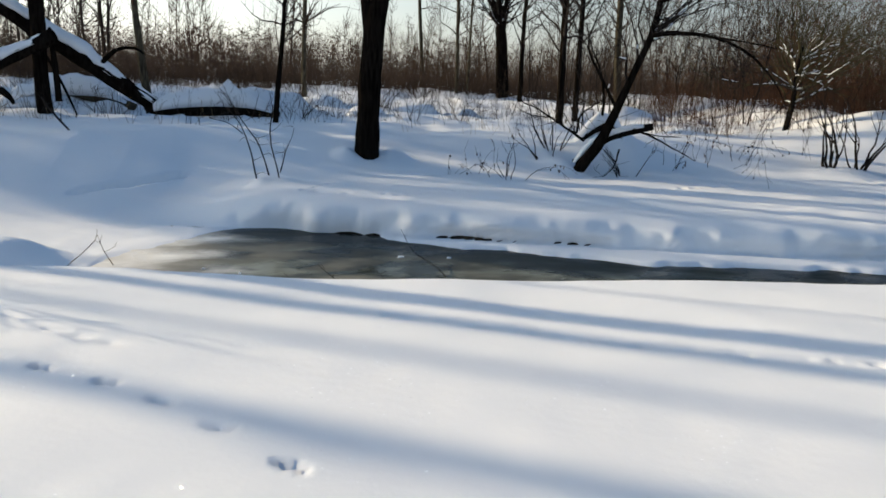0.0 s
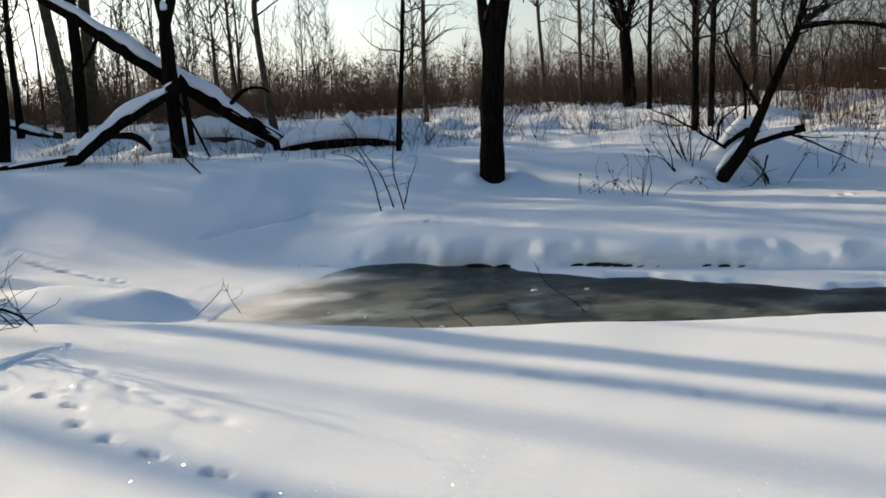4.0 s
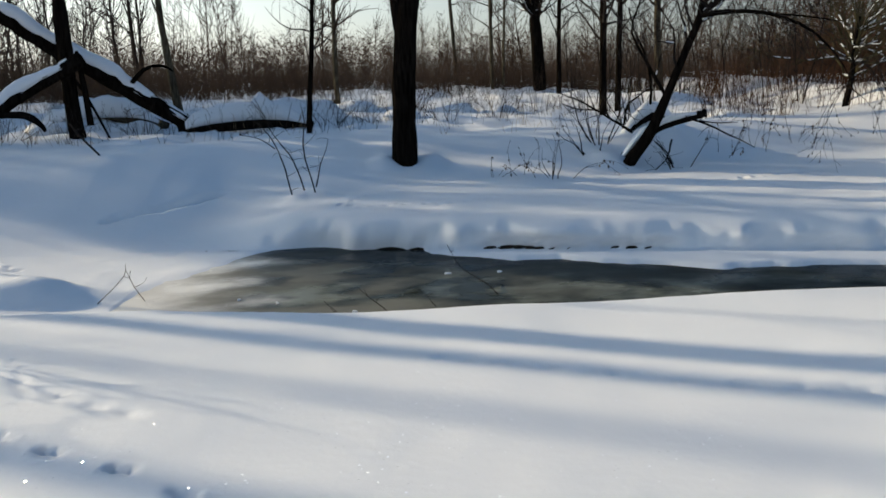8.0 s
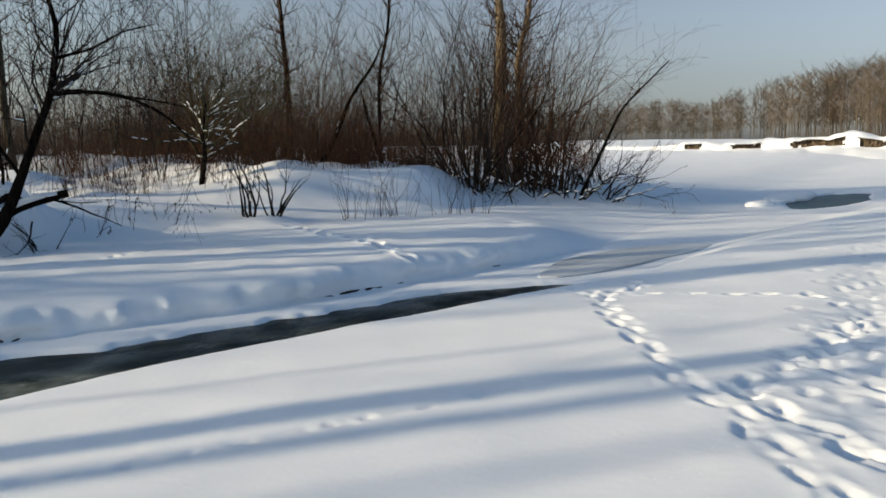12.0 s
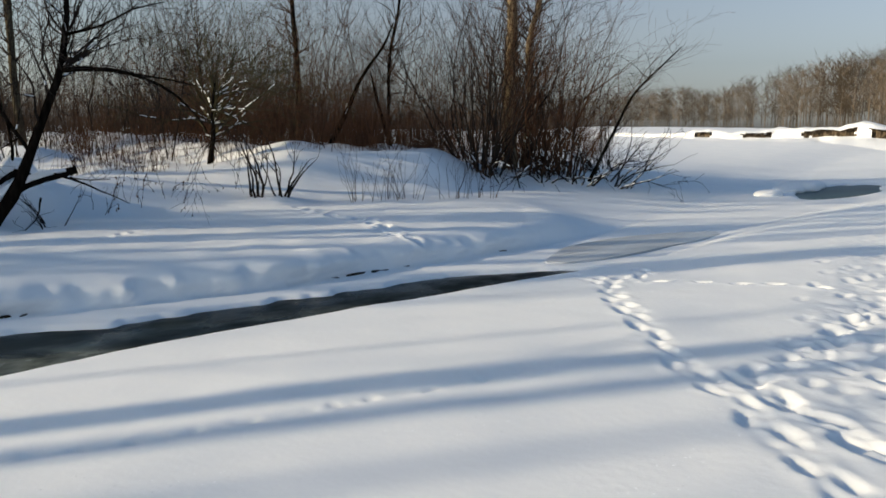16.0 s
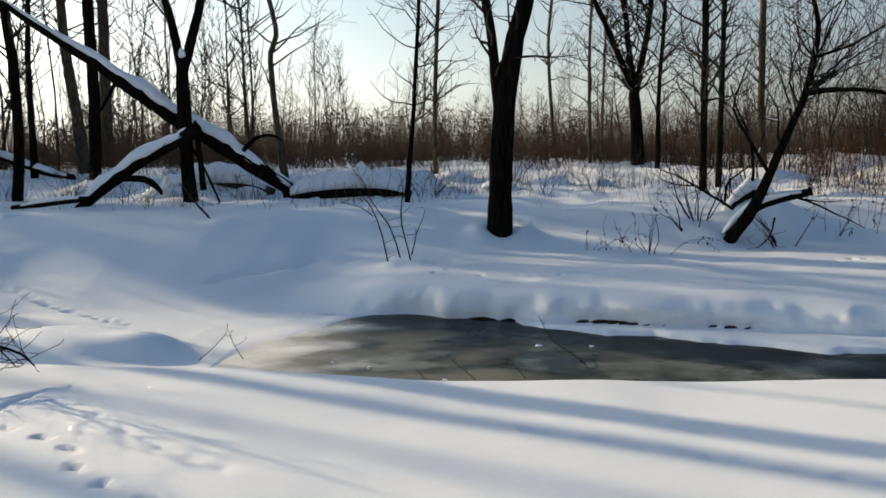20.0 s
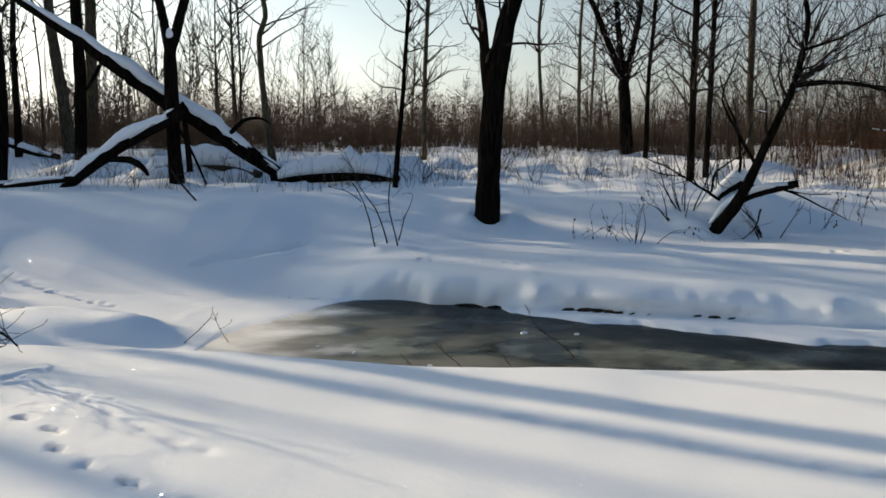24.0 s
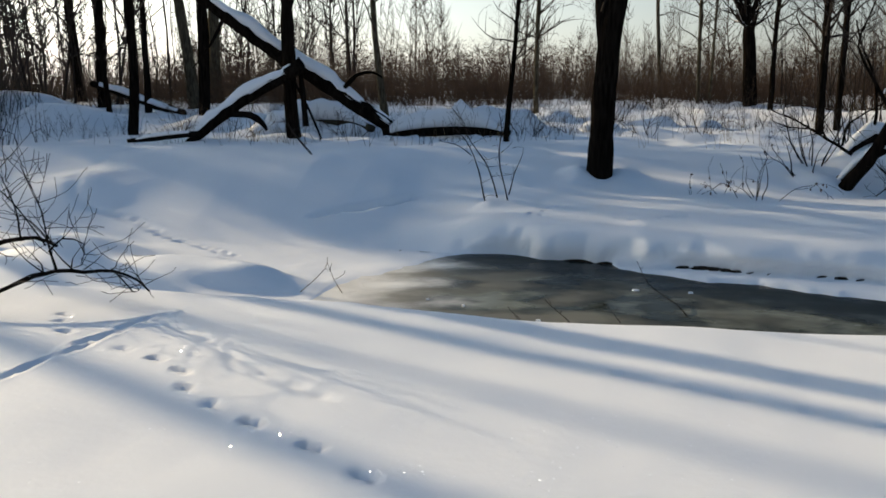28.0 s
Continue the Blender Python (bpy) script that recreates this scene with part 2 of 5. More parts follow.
def tube(path, radii, sides=9, rough=0.0, seed=0, cap=True):
    """A closed tapered tube through the points of path."""
    rng = np.random.RandomState(seed)
    path = [Vector(p) for p in path]
    verts, faces = [], []
    side = Vector((1, 0.13, 0.07))
    for k, p in enumerate(path):
        d = (path[min(k + 1, len(path) - 1)] - path[max(k - 1, 0)]).normalized()
        side = (side - d * side.dot(d)).normalized()
        up = d.cross(side)
        for s in range(sides):
            a = 2 * math.pi * s / sides
            r = radii[k] * (1 + rough * (rng.rand() - 0.5) * 2)
            verts.append(p + (side * math.cos(a) + up * math.sin(a)) * r)
    for k in range(len(path) - 1):
        for s in range(sides):
            a, b = k * sides + s, k * sides + (s + 1) % sides
            faces.append((a, b, b + sides, a + sides))
    if cap:
        faces.append(tuple(range(sides - 1, -1, -1)))
        faces.append(tuple((len(path) - 1) * sides + s for s in range(sides)))
    return verts, faces


def spline(points, step=0.25):
    """Points (x, y, z, radius) joined by a smooth curve: its places and radii."""
    p = np.array(points, float)
    p = np.vstack([2 * p[0] - p[1], p, 2 * p[-1] - p[-2]])
    out = []
    for k in range(1, len(p) - 2):
        n = max(2, int(np.linalg.norm(p[k + 1, :3] - p[k, :3]) / step))
        for i in range(n):
            u = i / n
            out.append(0.5 * (2 * p[k] + (p[k + 1] - p[k - 1]) * u + (2 * p[k - 1] - 5 * p[k] + 4 * p[k + 1] - p[k + 2]) * u * u
                              + (3 * p[k] - p[k - 1] - 3 * p[k + 1] + p[k + 2]) * u ** 3))
    out.append(p[-2])
    out = np.array(out)
    return out[:, :3], np.maximum(out[:, 3], 0.002)


def limb_mesh(name, points, mat, sides=10, seed=0, rough=0.07, step=0.22):
    path, radii = spline(points, step)
    rng = np.random.RandomState(seed)
    path = path + np.cumsum(rng.normal(0, 0.004, path.shape), 0)
    return mesh_of(name, *tube(path, radii, sides, rough, seed), mat)


def sticks(segs, mat, name="twigs", sides=3):
    """One mesh of many tapered sticks. segs: rows of start, end, first and last radius."""
    s = np.array(segs, float).reshape(-1, 8)
    a, b, ra, rb = s[:, 0:3], s[:, 3:6], s[:, 6], s[:, 7]
    d = b - a
    d /= np.linalg.norm(d, axis=1)[:, None] + 1e-9
    ref = np.where(np.abs(d[:, 2:3]) > 0.9, np.array([[1.0, 0, 0]]), np.array([[0, 0, 1.0]]))
    u = np.cross(d, ref)
    u /= np.linalg.norm(u, axis=1)[:, None] + 1e-9
    v = np.cross(d, u)
    n = len(s)
    co = np.zeros((n, 2 * sides, 3))
    for k in range(sides):
        t = 2 * math.pi * k / sides
        off = u * math.cos(t) + v * math.sin(t)
        co[:, k] = a + off * ra[:, None]
        co[:, sides + k] = b + off * rb[:, None]
    quad = np.array([(k, (k + 1) % sides, sides + (k + 1) % sides, sides + k) for k in range(sides)])
    loops = (np.arange(n)[:, None, None] * 2 * sides + quad[None]).reshape(-1)
    me = bpy.data.meshes.new(name)
    me.vertices.add(n * 2 * sides)
    me.vertices.foreach_set("co", co.reshape(-1))
    me.loops.add(len(loops))
    me.loops.foreach_set("vertex_index", loops)
    me.polygons.add(n * sides)
    me.polygons.foreach_set("loop_start", np.arange(0, len(loops), 4))
    me.materials.append(mat)
    me.polygons.foreach_set("use_smooth", np.ones(n * sides, bool))
    me.update(calc_edges=True)
    return me


def joined(ob):
    return tagged(ob, kind="stuff")


def grow(out, rng, p, d, length, r, depth, step=0.3, wob=0.12, rise=0.05, fork=0.55, spread=(30, 60), first=0.25, shrink=0.5, thin=0.003, caps=None):
    """A branch from p along d, with its side branches, as sticks added to out."""
    n = max(2, int(length / step))
    p, d = Vector(p), Vector(d).normalized()
    for i in range(n):
        d = (d + Vector((rng.normal(0, wob), rng.normal(0, wob), rng.normal(0, wob) + rise))).normalized()
        q = p + d * (length / n)
        ra, rb = max(thin, r * (1 - 0.8 * i / n)), max(thin, r * (1 - 0.8 * (i + 1) / n))
        out.append((*p, *q, ra, rb))
        if caps is not None and abs(d.z) < 0.75 and ra > 0.012 and rng.rand() < 0.75:
            lift, thick = Vector((0, 0, ra * 0.7 + 0.002)), 0.6 * ra + 0.0045
            a, b = rng.uniform(0, 0.35), rng.uniform(0.55, 1.0)
            caps.append((*(p + (q - p) * a + lift), *(p + (q - p) * b + lift), thick, thick * rng.uniform(0.5, 1.0)))
        if depth > 0 and i >= n * first and rng.rand() < fork:
            ang = radians(rng.uniform(*spread))
            axis = d.cross(Vector((rng.normal(), rng.normal(), rng.normal()))).normalized()
            e = (Matrix.Rotation(ang, 3, axis) @ d)
            grow(out, rng, q, e, length * shrink * rng.uniform(0.6, 1.2) * (1.15 - 0.5 * i / n), rb * 0.62, depth - 1, step * 0.8, wob * 1.2, rise, fork, spread, 0.15, shrink, thin, caps)
        p = q


# ---- the lie of the land ----
def table(x, *pairs):
    a = np.array(pairs, float)
    return np.interp(x, a[:, 0], a[:, 1])


def near_edge(x):
    return table(x, (-60, 9.0), (-12, 6.6), (-4, 6.25), (-1.5, 6.05), (-0.2, 5.7), (5, 5.42), (7.3, 5.1), (9.4, 4.8), (16, 4.6), (30, 4.4), (60, 2.0)) + 0.10 * (vnoise(x, 0 * x, 1.7, 3) - 0.5)


def toe(x):
    return table(x, (-60, 16), (-9, 11), (-5, 10.2), (-2.9, 10.3), (-1.6, 10.3), (-1.1, 10.2), (-0.4, 10.15), (0, 9.9), (0.7, 9.66), (1.3, 9.44), (2.3, 9.05), (4.5, 8.58), (5.4, 8.42), (6.4, 8.1), (8.5, 7.93),
                 (11.5, 7.9), (14, 8.1), (16.5, 8.5), (22, 9.6), (30, 11.5), (60, 16)) + 0.2 * (vnoise(x, 0 * x, 1.6, 5) - 0.5)


def ragged(x):
    """How far lumps of snow stand out from the foot of the far bank."""
    return (0.14 * (vnoise(x, 0 * x, 0.95, 15) - 0.5) + 0.10 * (vnoise(x, 0 * x, 0.36, 6) - 0.5)) * smoothstep(-2.2, -1, x)


def undercut(x):
    """How deep the snow of the far bank overhangs its foot."""
    return (0.03 + 0.07 * smoothstep(0.42, 0.7, vnoise(x, 0 * x, 0.8, 40)) + 0.12 * hollowed(x)) * smoothstep(-0.9, 0.2, x) * (1 - smoothstep(11, 13, x))


def hollowed(x):
    """Where the stream has eaten out the foot of the bank."""
    return sum(k * smoothstep(a - 0.12, a + 0.12, x) * (1 - smoothstep(b - 0.12, b + 0.12, x)) for a, b, k in ((0.1, 0.9, 0.5), (1.5, 3.7, 1.0), (4.6, 5.6, 0.55), (6.4, 9.2, 0.8), (10.2, 11.2, 0.5)))


def foot(x):
    return table(x, (-60, 17), (-9, 11.2), (-5, 10.4), (-2.9, 10.5), (-1.5, 11.3), (0, 12.0), (1.4, 12.7), (3.5, 12.6), (5.1, 13.0), (6.9, 13.5), (8.5, 14.2), (10.5, 14.0), (12.4, 13.5), (15, 12.8), (18.7, 14.2), (22, 16.4), (33, 19.6), (60, 26))


def crest(x):
    return table(x, (-60, 22), (-9, 14.6), (-6, 14.4), (-3.8, 14.3), (-2, 15.2), (0.1, 15.9), (2.3, 15.6), (4.3, 15.0), (6.5, 16.2), (8.5, 16.6), (10, 16.6), (12, 15.7), (13.9, 15.3), (16.1, 14.6), (19, 16.6), (24, 20.5), (33, 27), (60, 40))


def ice_edge(x):
    return table(x, (-60, 5), (-2.4, 6), (-2.2, 8.6), (-2.0, 9.1), (-1.6, 9.6), (-1.1, 10.08), (-0.5, 10.3), (-0.2, 10.1), (0.7, 9.8), (0.95, 9.42), (1.3, 9.16), (2, 8.88), (2.5, 8.68), (3.3, 8.28), (3.8, 8.02), (4.9, 7.9),
                 (5.8, 7.72), (6.4, 7.62), (8, 7.45), (9, 7.2), (9.8, 6.75), (10.4, 6.2), (11, 5.0), (11.5, 3)) + 0.12 * (vnoise(x, 0 * x, 0.5, 8) - 0.5) + 0.07 * (vnoise(x, 0 * x, 0.3, 18) - 0.5) + 0.06 * (vnoise(x, 0 * x, 0.13, 20) - 0.5)


POOL = (30.6, 8.2, 4.6, 1.15)
MOUNDS = [  # x, y, height, half widths
    (0.62, 13.72, 0.13, 0.22, 0.3), (1.36, 13.8, 0.11, 0.2, 0.3),
    (-5.2, 8.3, 0.14, 0.9, 0.5), (-0.75, 11.75, 0.09, 0.2, 0.18), (-0.38, 11.8, 0.05, 0.18, 0.16),
    (1.0, 14.5, 0.10, 0.8, 0.35), (-2.9, 19.0, 0.25, 0.55, 0.4), (-2.1, 19.1, 0.3, 0.6, 0.42), (-1.35, 19.0, 0.28, 0.45, 0.4), (-0.3, 19.4, 0.3, 0.5, 0.4), (-5.6, 19.4, 0.48, 1.3, 0.6), (-3.9, 20.3, 0.5, 1.2, 0.5), (-1.0, 19.3, 0.45, 0.9, 0.5), (-8.2, 21.0, 0.4, 1.5, 0.8), (1.6, 24.0, 0.3, 1.2, 0.6), (3.2, 23.0, 0.2, 0.8, 0.5), (4.9, 18.9, 0.16, 0.8, 0.5), (8.5, 22.0, 0.25, 1.4, 0.7),
    (5.5, 14.3, 0.5, 0.6, 0.42), (6.2, 14.9, 0.3, 0.6, 0.5), (4.5, 13.5, 0.12, 0.35, 0.3), (-7.5, 12.2, 0.25, 1.0, 0.8), (-5.6, 9.0, 0.3, 0.8, 0.6), (-8.6, 19.5, 0.3, 1.0, 0.8), (-13, 20.5, 0.6, 1.6, 0.9), (-16, 23, 0.8, 2, 1.2),
    (10.6, 13.9, 0.16, 0.7, 0.5), (11.1, 17.1, 0.12, 0.5, 0.5), (13.5, 16.9, 0.2, 0.9, 0.5), (17.2, 17.4, 0.22, 1.2, 0.6), (20.3, 16.0, 0.25, 1.6, 0.7), (24.0, 16.6, 0.3, 1.6, 0.7), (29, 18.5, 0.4, 2.0, 1.0), (21.4, 15.2, 0.24, 2.0, 1.2), (24.4, 14.2, 0.3, 2.2, 1.0), (27.2, 13.8, 0.26, 2.0, 0.9), (33, 18, 0.35, 1.5, 0.8),
]


TRAILS = [  # line, half width, roughness, depth
    ([(7.9, 4.75), (7.55, 4.3), (6.6, 3.6), (6.0, 3.05), (5.2, 2.4), (4.6, 1.75), (4.1, 1.25), (3.4, 0.6)], 0.12, 0.34, 0.006),
    ([(20.29, 5.05), (13.83, 3.05), (9.88, 2.16), (7.64, 1.69), (6.22, 1.38), (5.16, 1.09), (4.48, 0.79)], 0.40, 0.36, 0.012),
    ([(5.00, 1.81), (5.43, 1.78), (5.99, 1.66), (7.18, 1.74), (7.89, 1.75)], 0.17, 0.42, 0.012),
    ([(5.02, 1.79), (4.79, 1.53), (4.54, 1.24), (4.34, 0.96), (4.24, 0.74)], 0.15, 0.42, 0.012),
]


def land(x, y):
    """The height of the snow at x, y."""
    x, y = np.asarray(x, float), np.asarray(y, float)
    yn, yt, yf, yc, yi = near_edge(x), toe(x), foot(x), crest(x), ice_edge(x)
    bank = smoothstep(-2.2, -0.2, x)
    fade = smoothstep(12.5, 17, x)
    zb = -0.40 + (0.31 + 0.04 * (vnoise(x, 0 * x, 2.6, 11) - 0.5)) * bank
    up = 0.5 - 0.42 * smoothstep(16, 25, x) * (1 - smoothstep(26, 60, y))
    # near side
    near = 0.035 * (vnoise(x, y, 2.3, 1) - 0.5) + 0.02 * (vnoise(x, y, 0.7, 2) - 0.5) + 0.004 * (vnoise(x, y, 0.22, 29) - 0.5) - 0.08 * smoothstep(yn - 2.2, yn, y)
    # channel: snow-covered ice, or open water where the ice ends
    open_water = smoothstep(0.0, 0.2 + 0.7 * (1 - smoothstep(-1.9, -0.8, x)) + 0.25 * smoothstep(8.4, 9.2, x), yi - y) * (x > -2.5) * (x < 11.4)
    pool = 1 - smoothstep(0.85, 1.0, np.hypot((x - POOL[0]) / POOL[2], (y - POOL[1] - 0.06 * (x - POOL[0])) / POOL[3]) + 0.25 * (vnoise(x, y, 1.6, 4) - 0.5))
    bay = 1 - smoothstep(-1.6, -0.2, x)
    bay = bay * smoothstep(-4.2, -2.2, x)
    channel = -0.445 - 0.047 * bay + 0.03 * (vnoise(x, y, 1.3, 9) - 0.5) * (1 - open_water) * (1 - 0.8 * bay) - 0.16 * open_water * (1 - 0.88 * bay) + (0.010 * (vnoise(x, y, 0.3, 27) - 0.5) + 0.008 * (vnoise(x, y, 0.11, 28) - 0.5)) * bay
    # far side
    width = 0.62 + 0.2 * (vnoise(x, 0 * x, 2.2, 16) - 0.5) + 4.2 * fade + 0.5 * (1 - bank)
    lip = yt + width
    rise_end = zb + 0.04 * smoothstep(lip, lip + 1.2, y)
    far = rise_end + (up - rise_end) * smoothstep(yf - 0.2, yc, y)
    far = far + np.clip(0.009 * (y - 15), 0, 0.14) * smoothstep(yc, yc + 3, y) + 0.42 * smoothstep(19, 26.5, y) * (1 - smoothstep(18, 26, x)) * (1 - 0.7 * smoothstep(7, 11, x))
    far = far + 0.10 * (vnoise(x, y, 1.5, 12) - 0.5) * smoothstep(lip, yc, y) + 0.22 * (vnoise(x, y, 2.4, 13) - 0.42) * smoothstep(yc - 0.5, yc + 2.5, y) + (0.16 * (vnoise(x, y, 0.9, 17) - 0.45) + 0.08 * (vnoise(x, y, 0.4, 19) - 0.5)) * smoothstep(yc + 0.3, yc + 1.6, y) * (1 - smoothstep(16, 24, x)) * (1 - smoothstep(30, 40, y)) + 0.03 * (vnoise(x, y, 0.45, 14) - 0.5) * smoothstep(lip - 0.2, lip + 0.3, y)
    far = far + 0.45 * smoothstep(yc - 1.1, yc + 0.4, y) * smoothstep(10.8, 12.8, x) * (1 - smoothstep(19, 26, x)) * (1 - smoothstep(40, 60, y))
    edge = smoothstep(yt, yt + 0.25, y) * (1 - smoothstep(lip, lip + 0.5, y)) * bank * (1 - fade)
    far = far + edge * (0.03 * (vnoise(x, y, 0.62, 25) - 0.5) + 0.012 * (0.5 - np.abs(vnoise(x, y * 0.5, 0.45, 26) - 0.5) * 2))
    nw = 0.55 + 1.5 * smoothstep(11, 16, x)
    z = near + (channel - near) * smoothstep(yn, yn + nw, y)
    z = z - 0.03 * np.exp(-((y - yt - ragged(x) + 0.05) / 0.06) ** 2) * bank * (1 - fade)
    yr = yt + ragged(x) * (1 - smoothstep(yt - 0.1, yt + 0.5, y))
    s = np.clip((y - yr) / (width + yt - yr), 0, 1)
    rounded = (1 - (1 - s) ** 3.4) * (0.35 + 0.65 * bank * (1 - fade)) + smoothstep(0, 1, s) * (0.65 - 0.65 * bank * (1 - fade))
    z = z + (far - z) * rounded
    z = np.where((pool > 0) & (np.abs(x - POOL[0]) < 8), z + (-0.9 - z) * pool, z)
    for mx, my, h, sx, sy in MOUNDS:
        z = z + h * np.exp(-((x - mx) / sx) ** 2 - ((y - my) / sy) ** 2)
    # the rounded snow hump in the frozen bay
    q = ((x + 3.65) / 0.9) ** 2 + ((y - 8.3 + 0.12 * (x + 3.65)) / 0.5) ** 2
    z = z + 0.18 * np.exp(-q ** 2.2) + 0.05 * np.exp(-(((x + 2.85) / 0.5) ** 2 + ((y - 8.1) / 0.35) ** 2) ** 1.6)
    # higher ground far off on the open side
    r = np.hypot(x, y)
    az = np.degrees(np.arctan2(x, y))
    z = z + (1.0 * smoothstep(48, 84, r) + 0.7 * smoothstep(84, 170, r)) * smoothstep(50, 60, az) * (1 - smoothstep(110, 125, az))
    # trodden trails beside the camera
    for line, half, rough, sink in TRAILS:
        gap = np.full(z.shape, 9.0)
        for (ax, ay), (bx, by) in zip(line[:-1], line[1:]):
            u = np.clip(((x - ax) * (bx - ax) + (y - ay) * (by - ay)) / ((bx - ax) ** 2 + (by - ay) ** 2), 0, 1)
            gap = np.minimum(gap, np.hypot(x - ax - u * (bx - ax), y - ay - u * (by - ay)))
        w = half * (0.75 + 0.6 * vnoise(x, y, 0.5, 20))
        m = 1 - smoothstep(w * 0.7, w * 1.25, gap)
        heap = np.maximum(vnoise(x, y, 0.15, 22), vnoise(x, y, 0.085, 23)) - 0.6
        z = z - sink * (1 - smoothstep(0.2 * w, 1.1 * w, gap)) * (0.5 + vnoise(x, y, 0.25, 30))
        z = z + rough * m * (0.06 * heap + 0.03 * (vnoise(x, y, 0.085, 24) - 0.5) - 0.012)
    return z


PRINTS = []  # x, y, half length, half width, turn, depth


def prints_along(points, gap, half, depth, sway, seed, rim=0.0):
    rng = np.random.RandomState(seed)
    p = np.array(points, float)
    seg = np.linalg.norm(np.diff(p, axis=0), axis=1)
    s = np.concatenate([[0], np.cumsum(seg)])
    for k, u in enumerate(np.arange(0, s[-1], gap)):
        u = float(np.clip(u + rng.normal(0, gap * 0.18), 0, s[-1] - 0.001))
        x, y = np.interp(u, s, p[:, 0]), np.interp(u, s, p[:, 1])
        i = min(np.searchsorted(s, u, "right") - 1, len(p) - 2)
        d = (p[i + 1] - p[i]) / seg[i]
        w = sway * (1 if k % 2 else -1) + rng.normal(0, sway * 0.3)
        PRINTS.append((x - d[1] * w, y + d[0] * w, half[0] * rng.uniform(0.85, 1.15), half[1] * rng.uniform(0.85, 1.15), math.atan2(d[1], d[0]) + rng.normal(0, 0.2), depth * rng.uniform(0.8, 1.2), rim))


def dents(x, y):
    out = np.zeros_like(x)
    for px, py, a, b, turn, depth, rim in PRINTS:
        near = (np.abs(x - px) < 4 * a) & (np.abs(y - py) < 4 * a)
        if not near.any():
            continue
        dx, dy = x[near] - px, y[near] - py
        u, v = dx * math.cos(turn) + dy * math.sin(turn), -dx * math.sin(turn) + dy * math.cos(turn)
        q = (u / a) ** 2 + (v / b) ** 2
        q = q * (0.55 + 0.9 * vnoise(x[near], y[near], max(0.09, a * 0.8) if a > 0.08 else a * 0.55, 71)) + 0.9 * (vnoise(x[near], y[near], 0.045, 72) - 0.5) * (q < 3)
        q = np.maximum(q, 0)
        out[near] += -depth * np.exp(-q ** 1.5) + rim * np.exp(-((np.sqrt(q) - 1.7) / 0.5) ** 2)
    return out


# a hare's bounds, a fox's straight line, a man's trail
for k, (hx, hy) in enumerate([(-2.58, 4.57), (-2.27, 4.39), (-2.02, 4.19), (-1.87, 3.92), (-1.65, 3.72), (-1.36, 3.53), (-1.0, 3.31), (-0.71, 3.05), (-0.42, 2.72), (-0.1, 2.35), (-3.15, 4.87), (-3.36, 5.17), (-3.47, 5.38)]):
    PRINTS.append((hx, hy, 0.038, 0.024, 0.5 * math.sin(3.1 * k), 0.042, 0.003))
    PRINTS.append((hx + 0.05, hy - 0.03, 0.026, 0.022, 0.9, 0.034, 0.002))
    PRINTS.append((hx - 0.045, hy + 0.03, 0.022, 0.016, 2.0, 0.035, 0.001))
for gx, gy, gl in [(-2.84, 4.55, 0.16), (-2.83, 4.86, 0.17), (-2.83, 5.2, 0.16), (-2.93, 4.1, 0.15), (-2.88, 4.68, 0.1)]:
    PRINTS.append((gx, gy, gl, 0.028, radians(82), 0.04, 0.006))
prints_along([(-2.6, 5.2), (-2.2, 4.9), (-1.75, 4.35), (-1.4, 4.1), (-1.1, 3.9)], 0.1, (0.1, 0.03), 0.008, 0.0, 36)
prints_along([(0.5, 4.5), (0.79, 4.34), (1.27, 4.04), (1.63, 3.89), (1.92, 3.72), (2.27, 3.59), (2.61, 3.47), (3.02, 3.34), (3.36, 3.2), (4.2, 2.95)], 0.33, (0.05, 0.026), 0.02, 0.01, 32, 0.006)
prints_along([(0.5, 4.5), (0.79, 4.34), (1.27, 4.04), (1.63, 3.89), (1.92, 3.72), (2.27, 3.59), (2.61, 3.47), (3.02, 3.34), (3.36, 3.2), (4.2, 2.95)], 0.1, (0.1, 0.055), 0.006, 0.0, 42)
prints_along([(7.7, 4.3), (8.3, 4.2), (8.8, 4.5)], 0.2, (0.1, 0.06), 0.04, 0.05, 37, 0.008)
prints_along([(7.9, 3.95), (8.2, 3.2), (8.4, 2.75), (8.7, 2.1)], 0.42, (0.08, 0.05), 0.05, 0.02, 38, 0.01)
prints_along([(10.4, 12.9), (10.2, 12.3), (9.8, 11.3), (9.7, 10.2), (9.1, 9.0), (8.8, 8.35)], 0.32, (0.13, 0.08), 0.08, 0.05, 34, 0.02)
prints_along([(0.3, 11.6), (-0.1, 10.9), (0.2, 10.6), (0.6, 10.75), (1.2, 10.5), (2.2, 10.9)], 0.19, (0.05, 0.028), 0.03, 0.03, 35, 0.006)
prints_along([(5.0, 11.2), (6.2, 11.6), (7.6, 11.9)], 0.3, (0.08, 0.05), 0.04, 0.02, 39, 0.01)
prints_along([(-6.9, 15.0), (-7.63, 14.39), (-7.8, 13.2), (-7.45, 12.1), (-7.2, 11.75), (-6.47, 11.39), (-5.9, 11.15), (-5.16, 10.52), (-4.56, 10.07), (-3.79, 9.5)], 0.13, (0.085, 0.045), 0.035, 0.02, 40, 0.003)


